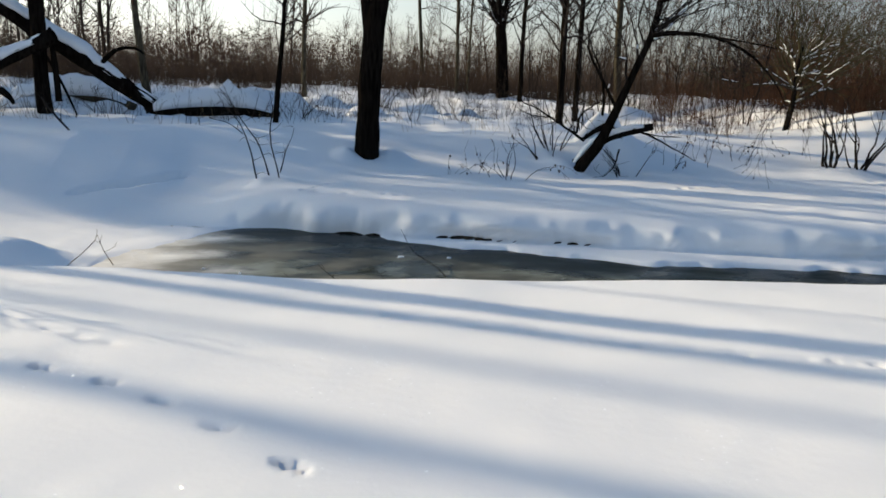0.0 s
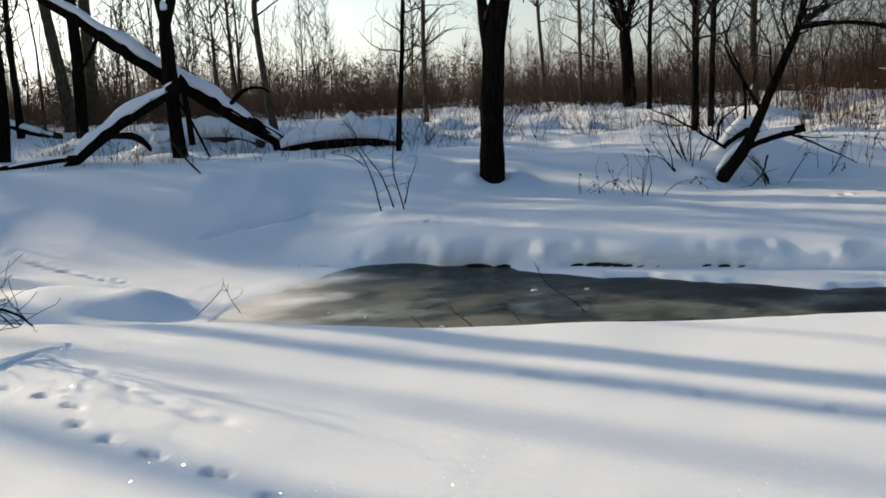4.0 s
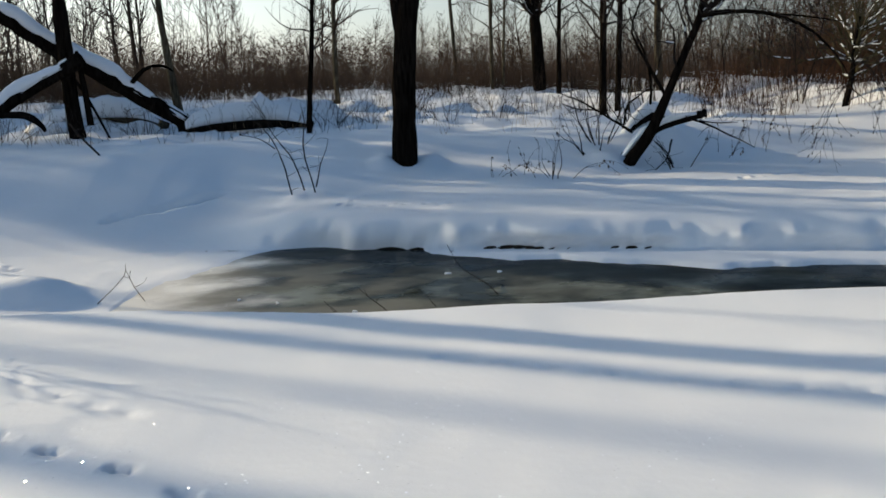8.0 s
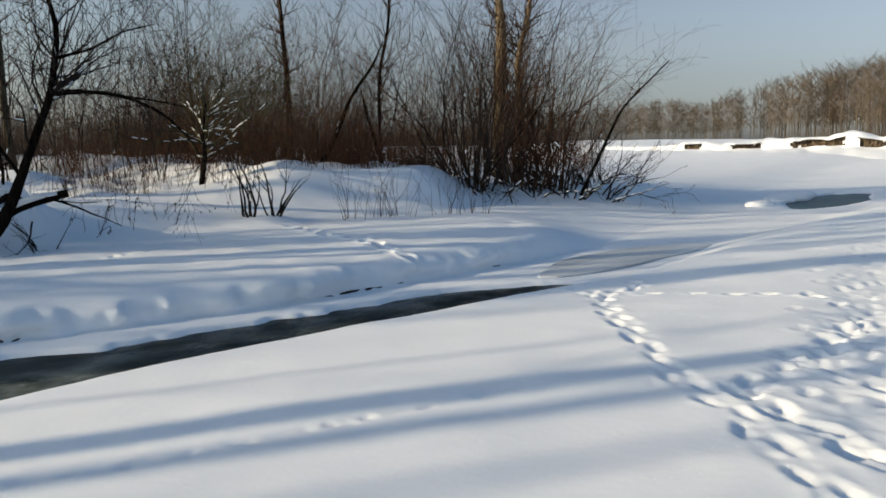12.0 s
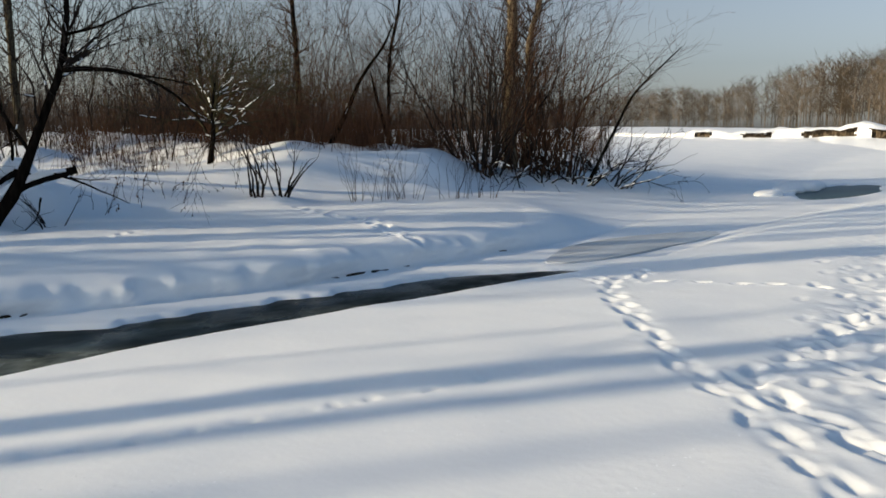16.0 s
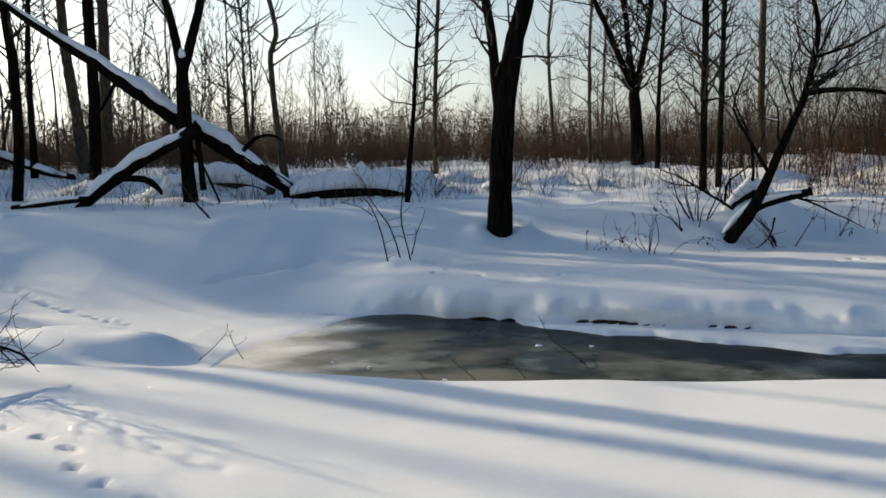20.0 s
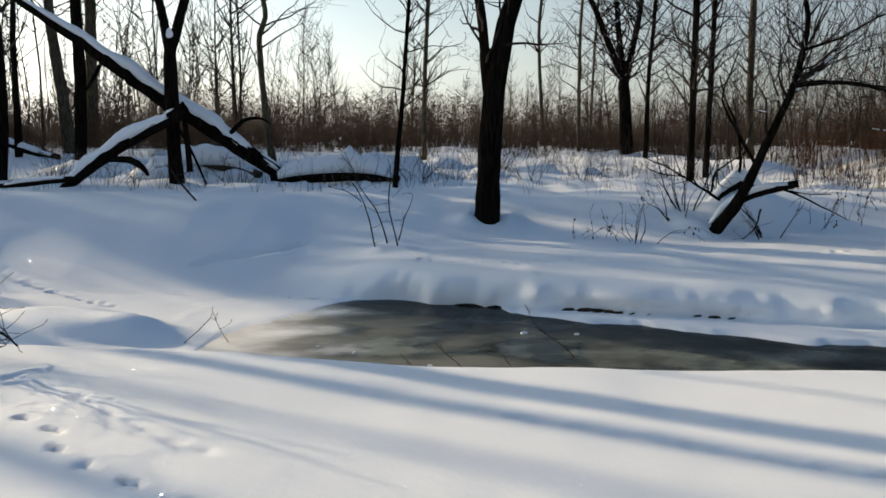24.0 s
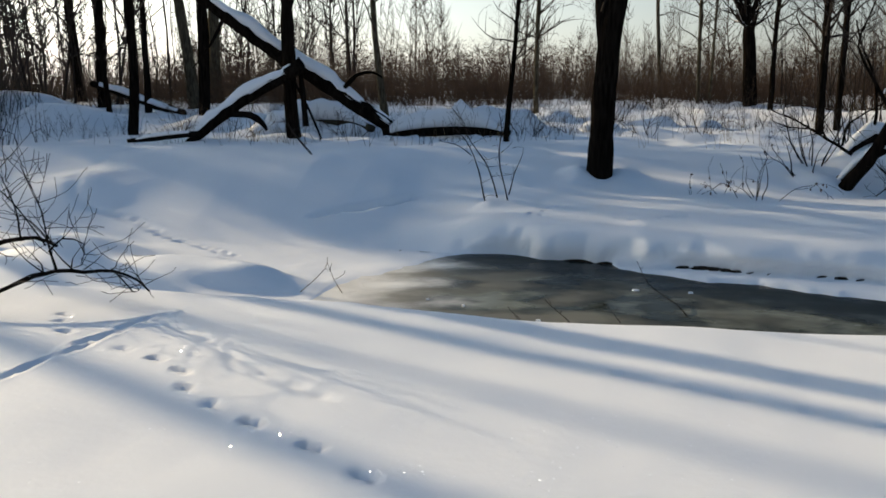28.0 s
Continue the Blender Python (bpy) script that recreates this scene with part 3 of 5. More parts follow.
prints_along([(-3.25, 11.45), (-2.9, 11.75), (-2.63, 11.91), (-1.97, 12.45)], 0.1, (0.17, 0.06), 0.05, 0.0, 45)
prints_along(TRAILS[0][0], 0.27, (0.11, 0.045), 0.022, 0.055, 51, 0.006)
prints_along(TRAILS[2][0], 0.25, (0.12, 0.055), 0.028, 0.05, 52, 0.008)
prints_along(TRAILS[3][0], 0.25, (0.12, 0.055), 0.028, 0.05, 53, 0.008)
for k in range(4):
    prints_along([(x + 0.15 * k, y + 0.34 * (k - 1.5) * (0.6 + 0.06 * x)) for x, y in TRAILS[1][0]], 0.36 + 0.03 * k, (0.11, 0.05), 0.016, 0.12, 54 + k, 0.005)
paws = np.random.RandomState(44)
for _ in range(60):
    fx = 4.6 + 13 * paws.rand() ** 1.4
    fy = paws.uniform(-0.8, 1.9 + 0.075 * (fx - 6))
    PRINTS.append((fx, fy, paws.uniform(0.07, 0.12), paws.uniform(0.035, 0.055), paws.uniform(0, 3.14), paws.uniform(0.012, 0.034), paws.uniform(0.004, 0.010)))


def steps(lo, a, b, hi, fine, slow, far):
    """Grid lines, close between a and b and wider outwards."""
    mid = [a]
    while mid[-1] < b:
        mid.append(mid[-1] + fine(mid[-1]))
    right, s = [mid[-1]], fine(b)
    while right[-1] < hi:
        s *= slow if s < 0.4 else far
        right.append(right[-1] + s)
    left, s = [mid[0]], fine(a)
    while left[-1] > lo:
        s *= slow if s < 0.4 else far
        left.append(left[-1] - s)
    return np.array(left[:0:-1] + mid + right[1:])


def make_ground():
    gx, gy = steps(-1500, -4.2, 12.5, 1500, lambda v: 0.03 if v < 9 else 0.055, 1.025, 1.09), steps(-1500, -0.4, 11.4, 1500, lambda v: 0.037 if v < 5.8 else 0.05, 1.025, 1.09)
    x, y = np.meshgrid(gx, gy)
    z = land(x, y) + dents(x, y)
    # the far bank overhangs the channel: its lower face is cut back
    yt = toe(x) + ragged(x)
    cut = undercut(x)
    y2 = y + cut * (1 - smoothstep(yt - 0.02, yt + 0.11, y)) * smoothstep(yt - 0.07, yt - 0.01, y)
    # soft folds where the snow slumps over the edge
    face = smoothstep(yt - 0.03, yt + 0.08, y) * (1 - smoothstep(yt + 0.1, yt + 0.38, y)) * smoothstep(-1.6, -0.6, x) * (1 - smoothstep(10, 13, x))
    fold = 0.5 + 0.5 * (vnoise(x, y * 0.5, 0.9, 81) - 0.5) + 0.55 * (vnoise(x, y * 0.8, 0.31, 83) - 0.5) + 0.35 * (vnoise(x, y, 0.15, 82) - 0.5)
    y2 = y2 - 0.24 * (fold - 0.42) * face
    z = z + 0.05 * (fold - 0.5) * face
    ny, nx = x.shape
    me = bpy.data.meshes.new("ground")
    me.vertices.add(nx * ny)
    me.vertices.foreach_set("co", np.stack([x, y2, z], -1).reshape(-1))
    idx = np.arange(nx * ny).reshape(ny, nx)
    quads = np.stack([idx[:-1, :-1], idx[:-1, 1:], idx[1:, 1:], idx[1:, :-1]], -1).reshape(-1)
    me.loops.add(len(quads))
    me.loops.foreach_set("vertex_index", quads)
    me.polygons.add(len(quads) // 4)
    me.polygons.foreach_set("loop_start", np.arange(0, len(quads), 4))
    me.polygons.foreach_set("use_smooth", np.ones(len(quads) // 4, bool))
    me.materials.append(SNOW)
    me.update(calc_edges=True)
    tagged(new("ground", me), "deep sunlit snow over banks and floodplain", "snow", kind="structure")


make_ground()


def sheet(name, x0, x1, y0, y1, z, mat, label, category, nx=40, ny=16, wave=0.0):
    v, f = [], []
    for j in range(ny + 1):
        for i in range(nx + 1):
            x, y = x0 + (x1 - x0) * i / nx, y0 + (y1 - y0) * j / ny
            v.append((x, y, z + wave * (float(vnoise(x, y, 0.8, 50)) - 0.5)))
    for j in range(ny):
        for i in range(nx):
            a = j * (nx + 1) + i
            f.append((a, a + 1, a + nx + 2, a + nx + 1))
    return tagged(new(name, mesh_of(name, v, f, mat)), label, category, kind="structure")


sheet("water", -4.0, 13.0, 5.2, 11.2, -0.50, WATER, "dark open stream water with drifting slush", "water", wave=0.004)
sheet("water_pool", 24.0, 37.5, 6.0, 10.5, -0.50, POOL_WATER, "small pool of open water in the ice", "water", 12, 8)


def ribbon(name, x0, x1, step, line, low, high, deep, mat, label, category, seed):
    """A ragged upright band along a line of the plan, of varying height and real thickness."""
    v, f = [], []
    n = int((x1 - x0) / step)
    for k in range(n + 1):
        x = np.array([x0 + k * step])
        y, top = float(line(x)[0]), float(high(x)[0])
        for dy, z in ((0, low), (0.01, top), (deep, top + 0.01), (deep, low)):
            v.append((float(x[0]), y + dy + 0.02 * (float(vnoise(x, x * 0 + z, 0.09, seed)[0]) - 0.5), z))
    for k in range(n):
        for s in range(3):
            a = k * 4 + s
            f.append((a, a + 4, a + 5, a + 1))
    return tagged(new(name, mesh_of(name, v, f, mat, False)), label, category, kind="structure")


# dark strip along the bank's foot, painting the black shade line below the overhang
ribbon("undercut_band", -0.6, 12.6, 0.04, lambda x: toe(x) + ragged(x) + 0.09, -0.54,
       lambda x: -0.515 + 0.085 * hollowed(x) * (0.35 + 0.9 * vnoise(x, 0 * x, 0.42, 61)) + 0.008 * vnoise(x, 0 * x, 0.1, 63), 0.1, UNDERCUT_DARK, "dark band put in for the shade under the bank's overhang", "soil", 64)


def ice_slab(name, cx, cy, rx, ry, turn, z, label, seed):
    rng = np.random.RandomState(seed)
    v, f, n = [], [], 34
    for top in (0, 1):
        for k in range(n):
            a = 2 * math.pi * k / n
            q = 1 + 0.12 * math.sin(3 * a + seed) + 0.08 * (rng.rand() - 0.5)
            u, w = math.cos(a) * rx * q, math.sin(a) * ry * q
            v.append((cx + u * math.cos(turn) - w * math.sin(turn), cy + u * math.sin(turn) + w * math.cos(turn), z - 0.05 + 0.05 * top))
    f.append(tuple(range(n, 2 * n)))
    f += [(k, (k + 1) % n, n + (k + 1) % n, n + k) for k in range(n)]
    return tagged(new(name, mesh_of(name, v, f, ICE, False)), label, "ice", kind="structure")


ice_slab("ice_sheet", 12.9, 6.75, 2.7, 0.62, -0.05, -0.418, "smooth grey ice at the end of the open water", 3)


def z_at(x, y):
    return float(land(np.array([x]), np.array([y]))[0])


# ---- trees ----
def snow_strip(path, radii, seed=0, thick=0.8, wide=0.97):
    """A cap of snow along the upper side of a leaning or lying stem."""
    rng = np.random.RandomState(seed)
    verts, faces, m = [], [], 7
    n = len(path)
    for k in range(n):
        p, r = Vector(path[k]), radii[k]
        d = (Vector(path[min(k + 1, n - 1)]) - Vector(path[max(k - 1, 0)])).normalized()
        side = d.cross(Vector((0, 0, 1))).normalized()
        up = side.cross(d)
        if up.z < 0:
            up = -up
        h = r * thick * max(0.12, 0.85 + 0.9 * noise.noise(Vector((p.x * 1.7 + seed, p.y * 1.7, p.z * 1.7))) + 0.35 * noise.noise(Vector((p.x * 5 + seed, p.y * 5, p.z * 5))) + 0.25 * (rng.rand() - 0.5)) * min(1, 3.0 * min(k + 0.3, n - 1 - k + 0.3) / n)
        for s in range(m):
            a = math.pi * s / (m - 1)
            c = math.cos(a) * wide * (1 + 0.12 * (rng.rand() - 0.5))
            base = math.sqrt(max(0.02, 1 - min(0.98, c * c))) * r * 0.86
            verts.append(p + side * (c * r) + up * (base + math.sin(a) ** 0.6 * h))
        for s in range(2):
            c = (-0.8, 0.8)[s]
            verts.append(p + side * (c * r * wide) + up * (r * 0.3))
    w = m + 2
    for k in range(n - 1):
        for s in range(w):
            a, b = k * w + s, k * w + (s + 1) % w
            faces.append((a, b, b + w, a + w))
    faces.append(tuple(range(w - 1, -1, -1)))
    faces.append(tuple((n - 1) * w + s for s in range(w)))
    return verts, faces


def bare_tree(name, at, stems, bark, twig, label, seed, top=9.0, boughs=14, low=2.2, reach=1.6, depth=2, group="bare trees", snowy=False, fine=0.004, rise=0.06, sides=10, tilt=(35, 70)):
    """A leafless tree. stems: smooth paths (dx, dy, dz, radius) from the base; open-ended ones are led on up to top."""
    rng = np.random.RandomState(seed)
    x, y = at
    root = thing(name, (x, y, z_at(x, y) - 0.05), label, "tree", group)
    twigs, caps, ends = [], [], []
    for k, st in enumerate(stems):
        st = [tuple(s) for s in st]
        if k == 0:
            f = st[0]
            st = [(f[0] - (st[1][0] - f[0]) * 0.15, f[1], -0.35, f[3] * 1.12), (f[0], f[1], f[2] + 0.05, f[3] * 1.05)] + st[1:]
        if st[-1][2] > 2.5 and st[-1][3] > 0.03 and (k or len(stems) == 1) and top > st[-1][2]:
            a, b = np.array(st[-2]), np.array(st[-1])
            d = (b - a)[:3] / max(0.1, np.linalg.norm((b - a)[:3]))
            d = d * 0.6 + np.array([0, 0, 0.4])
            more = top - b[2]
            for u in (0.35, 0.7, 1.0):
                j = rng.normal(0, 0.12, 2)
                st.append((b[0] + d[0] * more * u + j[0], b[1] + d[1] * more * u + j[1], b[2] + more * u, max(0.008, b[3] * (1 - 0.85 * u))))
        if k == 0 and len(stems) > 1 and stems[1][0][2] > 1:
            e = st[-1]
            st = st[:-1] + [(e[0], e[1], e[2], e[3] * 0.92), (e[0], e[1], e[2] + 0.16, e[3] * 0.45)]
        elif k and st[0][2] > 1 and abs(st[0][2] - stems[0][-1][2]) < 0.3:
            s0, b0 = st[0], stems[0][-2]
            u = 0.55 / max(0.56, s0[2] - b0[2])
            st = [(s0[0] + (b0[0] - s0[0]) * u, s0[1] + (b0[1] - s0[1]) * u, s0[2] - 0.55, s0[3] * 0.9)] + st
        part("trunk" if k == 0 else "limb", limb_mesh("stem", st, bark, sides if k == 0 else sides - 2, seed + k), root)
        path, radii = spline(st, 0.3)
        ends.append((path, radii))
    for path, radii in ends:
        ok = [i for i in range(len(path)) if path[i][2] > low]
        if not ok:
            continue
        for _ in range(max(3, int(boughs * len(ok) * 0.3 / 2.6))):
            i = ok[int(rng.rand() ** 0.8 * (len(ok) - 1))]
            ang, az = radians(rng.uniform(*tilt)), rng.uniform(0, 2 * math.pi)
            d = Vector((math.sin(ang) * math.cos(az), math.sin(ang) * math.sin(az), math.cos(ang)))
            grow(twigs, rng, path[i], d, reach * rng.uniform(0.5, 1.2) * (1.1 - 0.4 * i / len(path)), max(fine * 1.5, min(radii[i] * 0.45, 0.035)), depth, 0.22, 0.2, rise, 0.62, (25, 65), 0.2, 0.55, fine, caps if snowy else None)
    if twigs:
        joined(part("crown", sticks(twigs, twig, "crown"), root))
    if caps:
        joined(part("snow", sticks(caps, SNOW_CAP, "snow", 4), root, "snow lying on the branches"))
    return root


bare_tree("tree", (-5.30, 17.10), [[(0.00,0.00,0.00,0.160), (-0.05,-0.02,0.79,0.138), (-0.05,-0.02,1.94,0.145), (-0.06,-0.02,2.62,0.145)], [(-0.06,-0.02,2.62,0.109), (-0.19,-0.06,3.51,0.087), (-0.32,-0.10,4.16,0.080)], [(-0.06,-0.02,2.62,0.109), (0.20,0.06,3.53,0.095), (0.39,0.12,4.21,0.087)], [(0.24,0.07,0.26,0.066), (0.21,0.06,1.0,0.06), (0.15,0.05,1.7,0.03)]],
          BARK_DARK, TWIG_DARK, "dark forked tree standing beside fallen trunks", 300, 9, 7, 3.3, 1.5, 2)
bare_tree("tree", (-12.13, 29.61), [[(0.00,0.00,0.00,0.214), (0.05,0.02,3.26,0.197), (0.08,0.03,6.15,0.179)]],
          BARK_GREY, TWIG_BROWN, "straight grey trunk in the wood", 307, 12, 14, 3, 1.8, 2)
bare_tree("tree", (-10.84, 24.73), [[(0.00,0.00,0.00,0.196), (-0.15,-0.07,2.01,0.166), (-0.30,-0.13,3.68,0.151)]],
          BARK_GREY, TWIG_BROWN, "leaning grey trunk at the wood edge", 314, 11, 14, 3, 1.8, 2)
bare_tree("tree", (-18.33, 30.99), [[(0.00,0.00,0.00,0.202), (-0.08,-0.05,2.24,0.181), (-0.16,-0.09,4.16,0.161)]],
          BARK_DARK, TWIG_DARK, "tall dark trunk deep in the wood", 321, 12, 14, 2.5, 2, 2)
bare_tree("tree", (-9.73, 18.55), [[(0.00,0.00,0.00,0.124), (0.11,0.06,1.59,0.112), (0.10,0.05,3.13,0.112)]],
          BARK_DARK, TWIG_DARK, "dark straight trunk at the wood edge", 328, 10, 12, 2, 1.6, 2)
bare_tree("tree", (-11.66, 23.24), [[(0.00,0.00,0.00,0.109), (0.01,0.00,1.94,0.087), (0.03,0.02,3.53,0.080)]],
          BARK_DARK, TWIG_DARK, "slim dark trunk beside a thicker one", 335, 9, 10, 2, 1.4, 2)
bare_tree("tree", (-12.11, 21.87), [[(0.00,0.00,0.00,0.084), (-0.08,-0.04,1.59,0.070), (-0.17,-0.09,3.39,0.063)]],
          BARK_DARK, TWIG_DARK, "thin crooked dark tree", 342, 8, 12, 1, 1.4, 2)
bare_tree("tree", (-3.71, 19.40), [[(0.00,0.00,0.00,0.099), (-0.14,-0.03,1.26,0.084), (-0.24,-0.05,2.30,0.070), (-0.26,-0.05,3.33,0.065), (-0.12,-0.02,3.72,0.060), (-0.27,-0.05,4.60,0.055)]],
          BARK_GREY, TWIG_BROWN, "crooked grey tree behind the fallen log", 349, 8, 18, 2.2, 1.7, 2)
bare_tree("tree", (-0.70, 16.23), [[(0.00,0.00,0.00,0.056), (0.10,0.00,1.26,0.048), (0.21,0.01,2.69,0.040), (0.30,0.01,4.10,0.032)]],
          BARK_DARK, TWIG_DARK, "slim dark tree with fine side twigs", 356, 7, 22, 1.2, 1.2, 3)
bare_tree("tree", (-0.19, 22.50), [[(-0.00,0.00,-0.00,0.071), (0.00,0.00,2.20,0.059), (0.13,0.00,5.21,0.053)]],
          BARK_GREY, TWIG_BROWN, "slim upright grey tree", 363, 9, 22, 1.5, 1.3, 3)
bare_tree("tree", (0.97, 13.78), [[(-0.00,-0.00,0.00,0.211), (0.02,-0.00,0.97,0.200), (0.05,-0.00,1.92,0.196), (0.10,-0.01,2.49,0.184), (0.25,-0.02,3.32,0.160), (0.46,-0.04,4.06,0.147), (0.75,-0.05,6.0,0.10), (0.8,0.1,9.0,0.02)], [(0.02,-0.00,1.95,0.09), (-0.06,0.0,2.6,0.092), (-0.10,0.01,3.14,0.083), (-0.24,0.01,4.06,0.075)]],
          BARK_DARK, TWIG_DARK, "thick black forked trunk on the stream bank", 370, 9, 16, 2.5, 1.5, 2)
bare_tree("tree", (5.24, 37.64), [[(0.00,0.00,0.00,0.093), (-0.20,0.03,2.74,0.084), (-0.33,0.04,5.30,0.074), (-0.14,0.02,7.82,0.065)]],
          BARK_GREY, TWIG_BROWN, "thin pale tree standing in brush", 377, 11, 12, 3, 1.6, 1)
bare_tree("tree", (4.83, 26.56), [[(0.00,0.00,-0.00,0.066), (-0.06,0.01,3.31,0.052), (0.05,-0.01,6.00,0.046)], [(0.34,-0.06,0.19,0.046), (0.41,-0.08,3.12,0.040), (0.51,-0.10,4.92,0.027)]],
          BARK_GREY, TWIG_BROWN, "pair of slim pale trees", 384, 9, 18, 1.3, 1.3, 2)
bare_tree("tree", (6.33, 26.25), [[(0.00,0.00,0.00,0.211), (-0.10,0.02,1.42,0.196), (-0.18,0.04,2.33,0.181)], [(-0.18,0.04,2.33,0.121), (-0.98,0.22,4.32,0.098), (-1.71,0.35,5.94,0.083)], [(-0.15,0.04,2.33,0.121), (-0.40,0.09,4.31,0.090), (-0.53,0.12,5.91,0.075)], [(-0.11,0.03,2.33,0.121), (0.26,-0.06,4.47,0.090), (0.34,-0.08,5.88,0.075)]],
          BARK_DARK, TWIG_DARK, "dark tree forked into three rising limbs", 391, 10, 24, 2.2, 2.0, 3, snowy=True)
bare_tree("tree", (6.40, 24.17), [[(-0.00,-0.00,0.00,0.079), (0.02,-0.00,2.19,0.065), (0.14,-0.04,5.48,0.053)]],
          BARK_DARK, TWIG_DARK, "slim dark tree beside the forked one", 398, 9, 24, 1.4, 1.7, 3)
bare_tree("tree", (5.76, 17.90), [[(0.00,0.00,0.00,0.084), (-0.02,0.01,2.01,0.074), (-0.06,0.02,4.46,0.069)]],
          BARK_DARK, TWIG_DARK, "straight dark tree above the bank", 405, 9, 26, 1.3, 1.6, 3)
bare_tree("tree", (7.10, 20.82), [[(0.00,0.00,0.00,0.081), (0.02,-0.01,2.05,0.069), (0.02,-0.01,4.90,0.058)]],
          BARK_DARK, TWIG_DARK, "slim dark straight tree above the bank", 412, 9, 24, 1.3, 1.6, 3)
bare_tree("tree", (11.04, 27.90), [[(0.00,0.00,0.00,0.126), (-0.15,0.06,2.46,0.118), (-0.20,0.08,6.30,0.102)]],
          BARK_GREY, TWIG_BROWN, "upright brown trunk among brush", 419, 10, 14, 2, 1.6, 2)
leaning = bare_tree("tree", (4.73, 13.29), [[(0.00,0.00,-0.00,0.104), (0.27,-0.10,0.46,0.098), (0.55,-0.21,1.13,0.073), (0.83,-0.33,1.95,0.061), (0.99,-0.40,2.40,0.055), (1.08,-0.44,2.94,0.046), (1.13,-0.46,3.46,0.040), (1.03,-0.41,4.00,0.030)], [(0.93,-0.6,2.39,0.035), (1.27,-0.76,2.45,0.026), (1.7,-0.97,2.38,0.02), (2.19,-1.24,2.31,0.014), (2.7,-1.5,2.2,0.006)], [(1.05,-0.55,2.95,0.028), (1.46,-0.85,3.1,0.02), (1.88,-1.06,3.38,0.014), (2.3,-1.3,3.5,0.008)], [(0.55,-0.21,1.13,0.03), (0.25,0.0,1.75,0.024), (0.05,0.1,2.2,0.018), (0.15,0.1,2.6,0.014), (0.3,0.1,3.0,0.008)]],
          BARK_DARK, TWIG_DARK, "crooked tree leaning out from the bank", 426, 5.4, 22, 1.4, 1.7, 3, snowy=True)
hang, cones = [], []
rng = np.random.RandomState(431)
bough = [(0.93, -0.6, 2.39, 0.036), (1.3, -0.78, 2.44, 0.032), (1.75, -1.0, 2.40, 0.028), (2.2, -1.24, 2.2, 0.022), (2.55, -1.4, 1.9, 0.016), (2.8, -1.5, 1.55, 0.010), (2.95, -1.55, 1.2, 0.005)]
part("limb", limb_mesh("limb", bough, BARK_DARK, 7, 432), leaning, "long drooping limb")
path, radii = spline(bough, 0.1)
for _ in range(46):
    q = path[rng.randint(4, len(path))]
    grow(hang, rng, q, (rng.normal(0.25, 0.5), rng.normal(-0.1, 0.5), rng.uniform(-0.7, 0.5)), rng.uniform(0.5, 1.25), 0.008, 2, 0.12, 0.2, -0.13, 0.55, (20, 55), 0.2, 0.5, 0.0025)
for g in hang:
    if g[7] < 0.0032 and rng.rand() < 0.16:
        e = Vector(g[3:6])
        cones.append((*e, *(e + Vector((rng.normal(0, 0.008), rng.normal(0, 0.008), -0.035))), 0.007, 0.008))
joined(part("twig_spray", sticks(hang, TWIG_DARK, "twig_spray"), leaning, "fine twigs hanging from the limb"))
joined(part("cones", sticks(cones, TWIG_DARK, "cones", 5), leaning, "small dark cones on the twig ends"))
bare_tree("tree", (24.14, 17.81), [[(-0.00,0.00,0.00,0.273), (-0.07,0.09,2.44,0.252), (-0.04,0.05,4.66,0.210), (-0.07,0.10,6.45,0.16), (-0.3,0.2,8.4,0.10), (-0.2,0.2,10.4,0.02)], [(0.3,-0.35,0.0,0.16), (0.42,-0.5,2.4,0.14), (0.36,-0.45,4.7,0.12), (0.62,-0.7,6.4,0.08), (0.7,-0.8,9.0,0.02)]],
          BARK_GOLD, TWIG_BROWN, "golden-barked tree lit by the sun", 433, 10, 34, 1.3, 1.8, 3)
bare_tree("tree", (21.29, 26.51), [[(0.00,0.00,0.00,0.128), (0.01,-0.01,2.69,0.114), (-0.12,0.10,5.33,0.092), (-0.19,0.15,6.62,0.079)]],
          BARK_DARK, TWIG_BROWN, "dark straight tree behind the willows", 440, 11, 16, 2, 1.8, 2)
bare_tree("tree", (22.30, 13.36), [[(0.00,0.00,0.00,0.060), (0.40,-0.69,1.77,0.045), (0.65,-1.16,2.81,0.035), (1.23,-2.31,4.15,0.015)]],
          BARK_DARK, TWIG_DARK, "slim tree leaning out over open snow", 447, 5.0, 16, 0.8, 1.2, 2)
bare_tree("tree", (19.10, 19.09), [[(0.00,0.00,0.00,0.051), (-0.00,0.00,2.73,0.056), (0.20,-0.20,4.34,0.045), (0.24,-0.25,5.40,0.040)]],
          BARK_DARK, TWIG_BROWN, "slim tree rising from willow brush", 454, 8, 22, 1.5, 1.6, 2)
bare_tree("tree", (11.07, 17.13), [[(0.00,0.00,0.00,0.070), (0.07,-0.05,0.66,0.060), (0.08,-0.05,1.31,0.045), (0.13,-0.09,1.96,0.030)]],
          BARK_DARK, TWIG_OLIVE, "small spreading tree with snow on every branch", 510, 3.2, 84, 0.4, 3.1, 3, snowy=True, rise=0.02, tilt=(15, 92), fine=0.004)
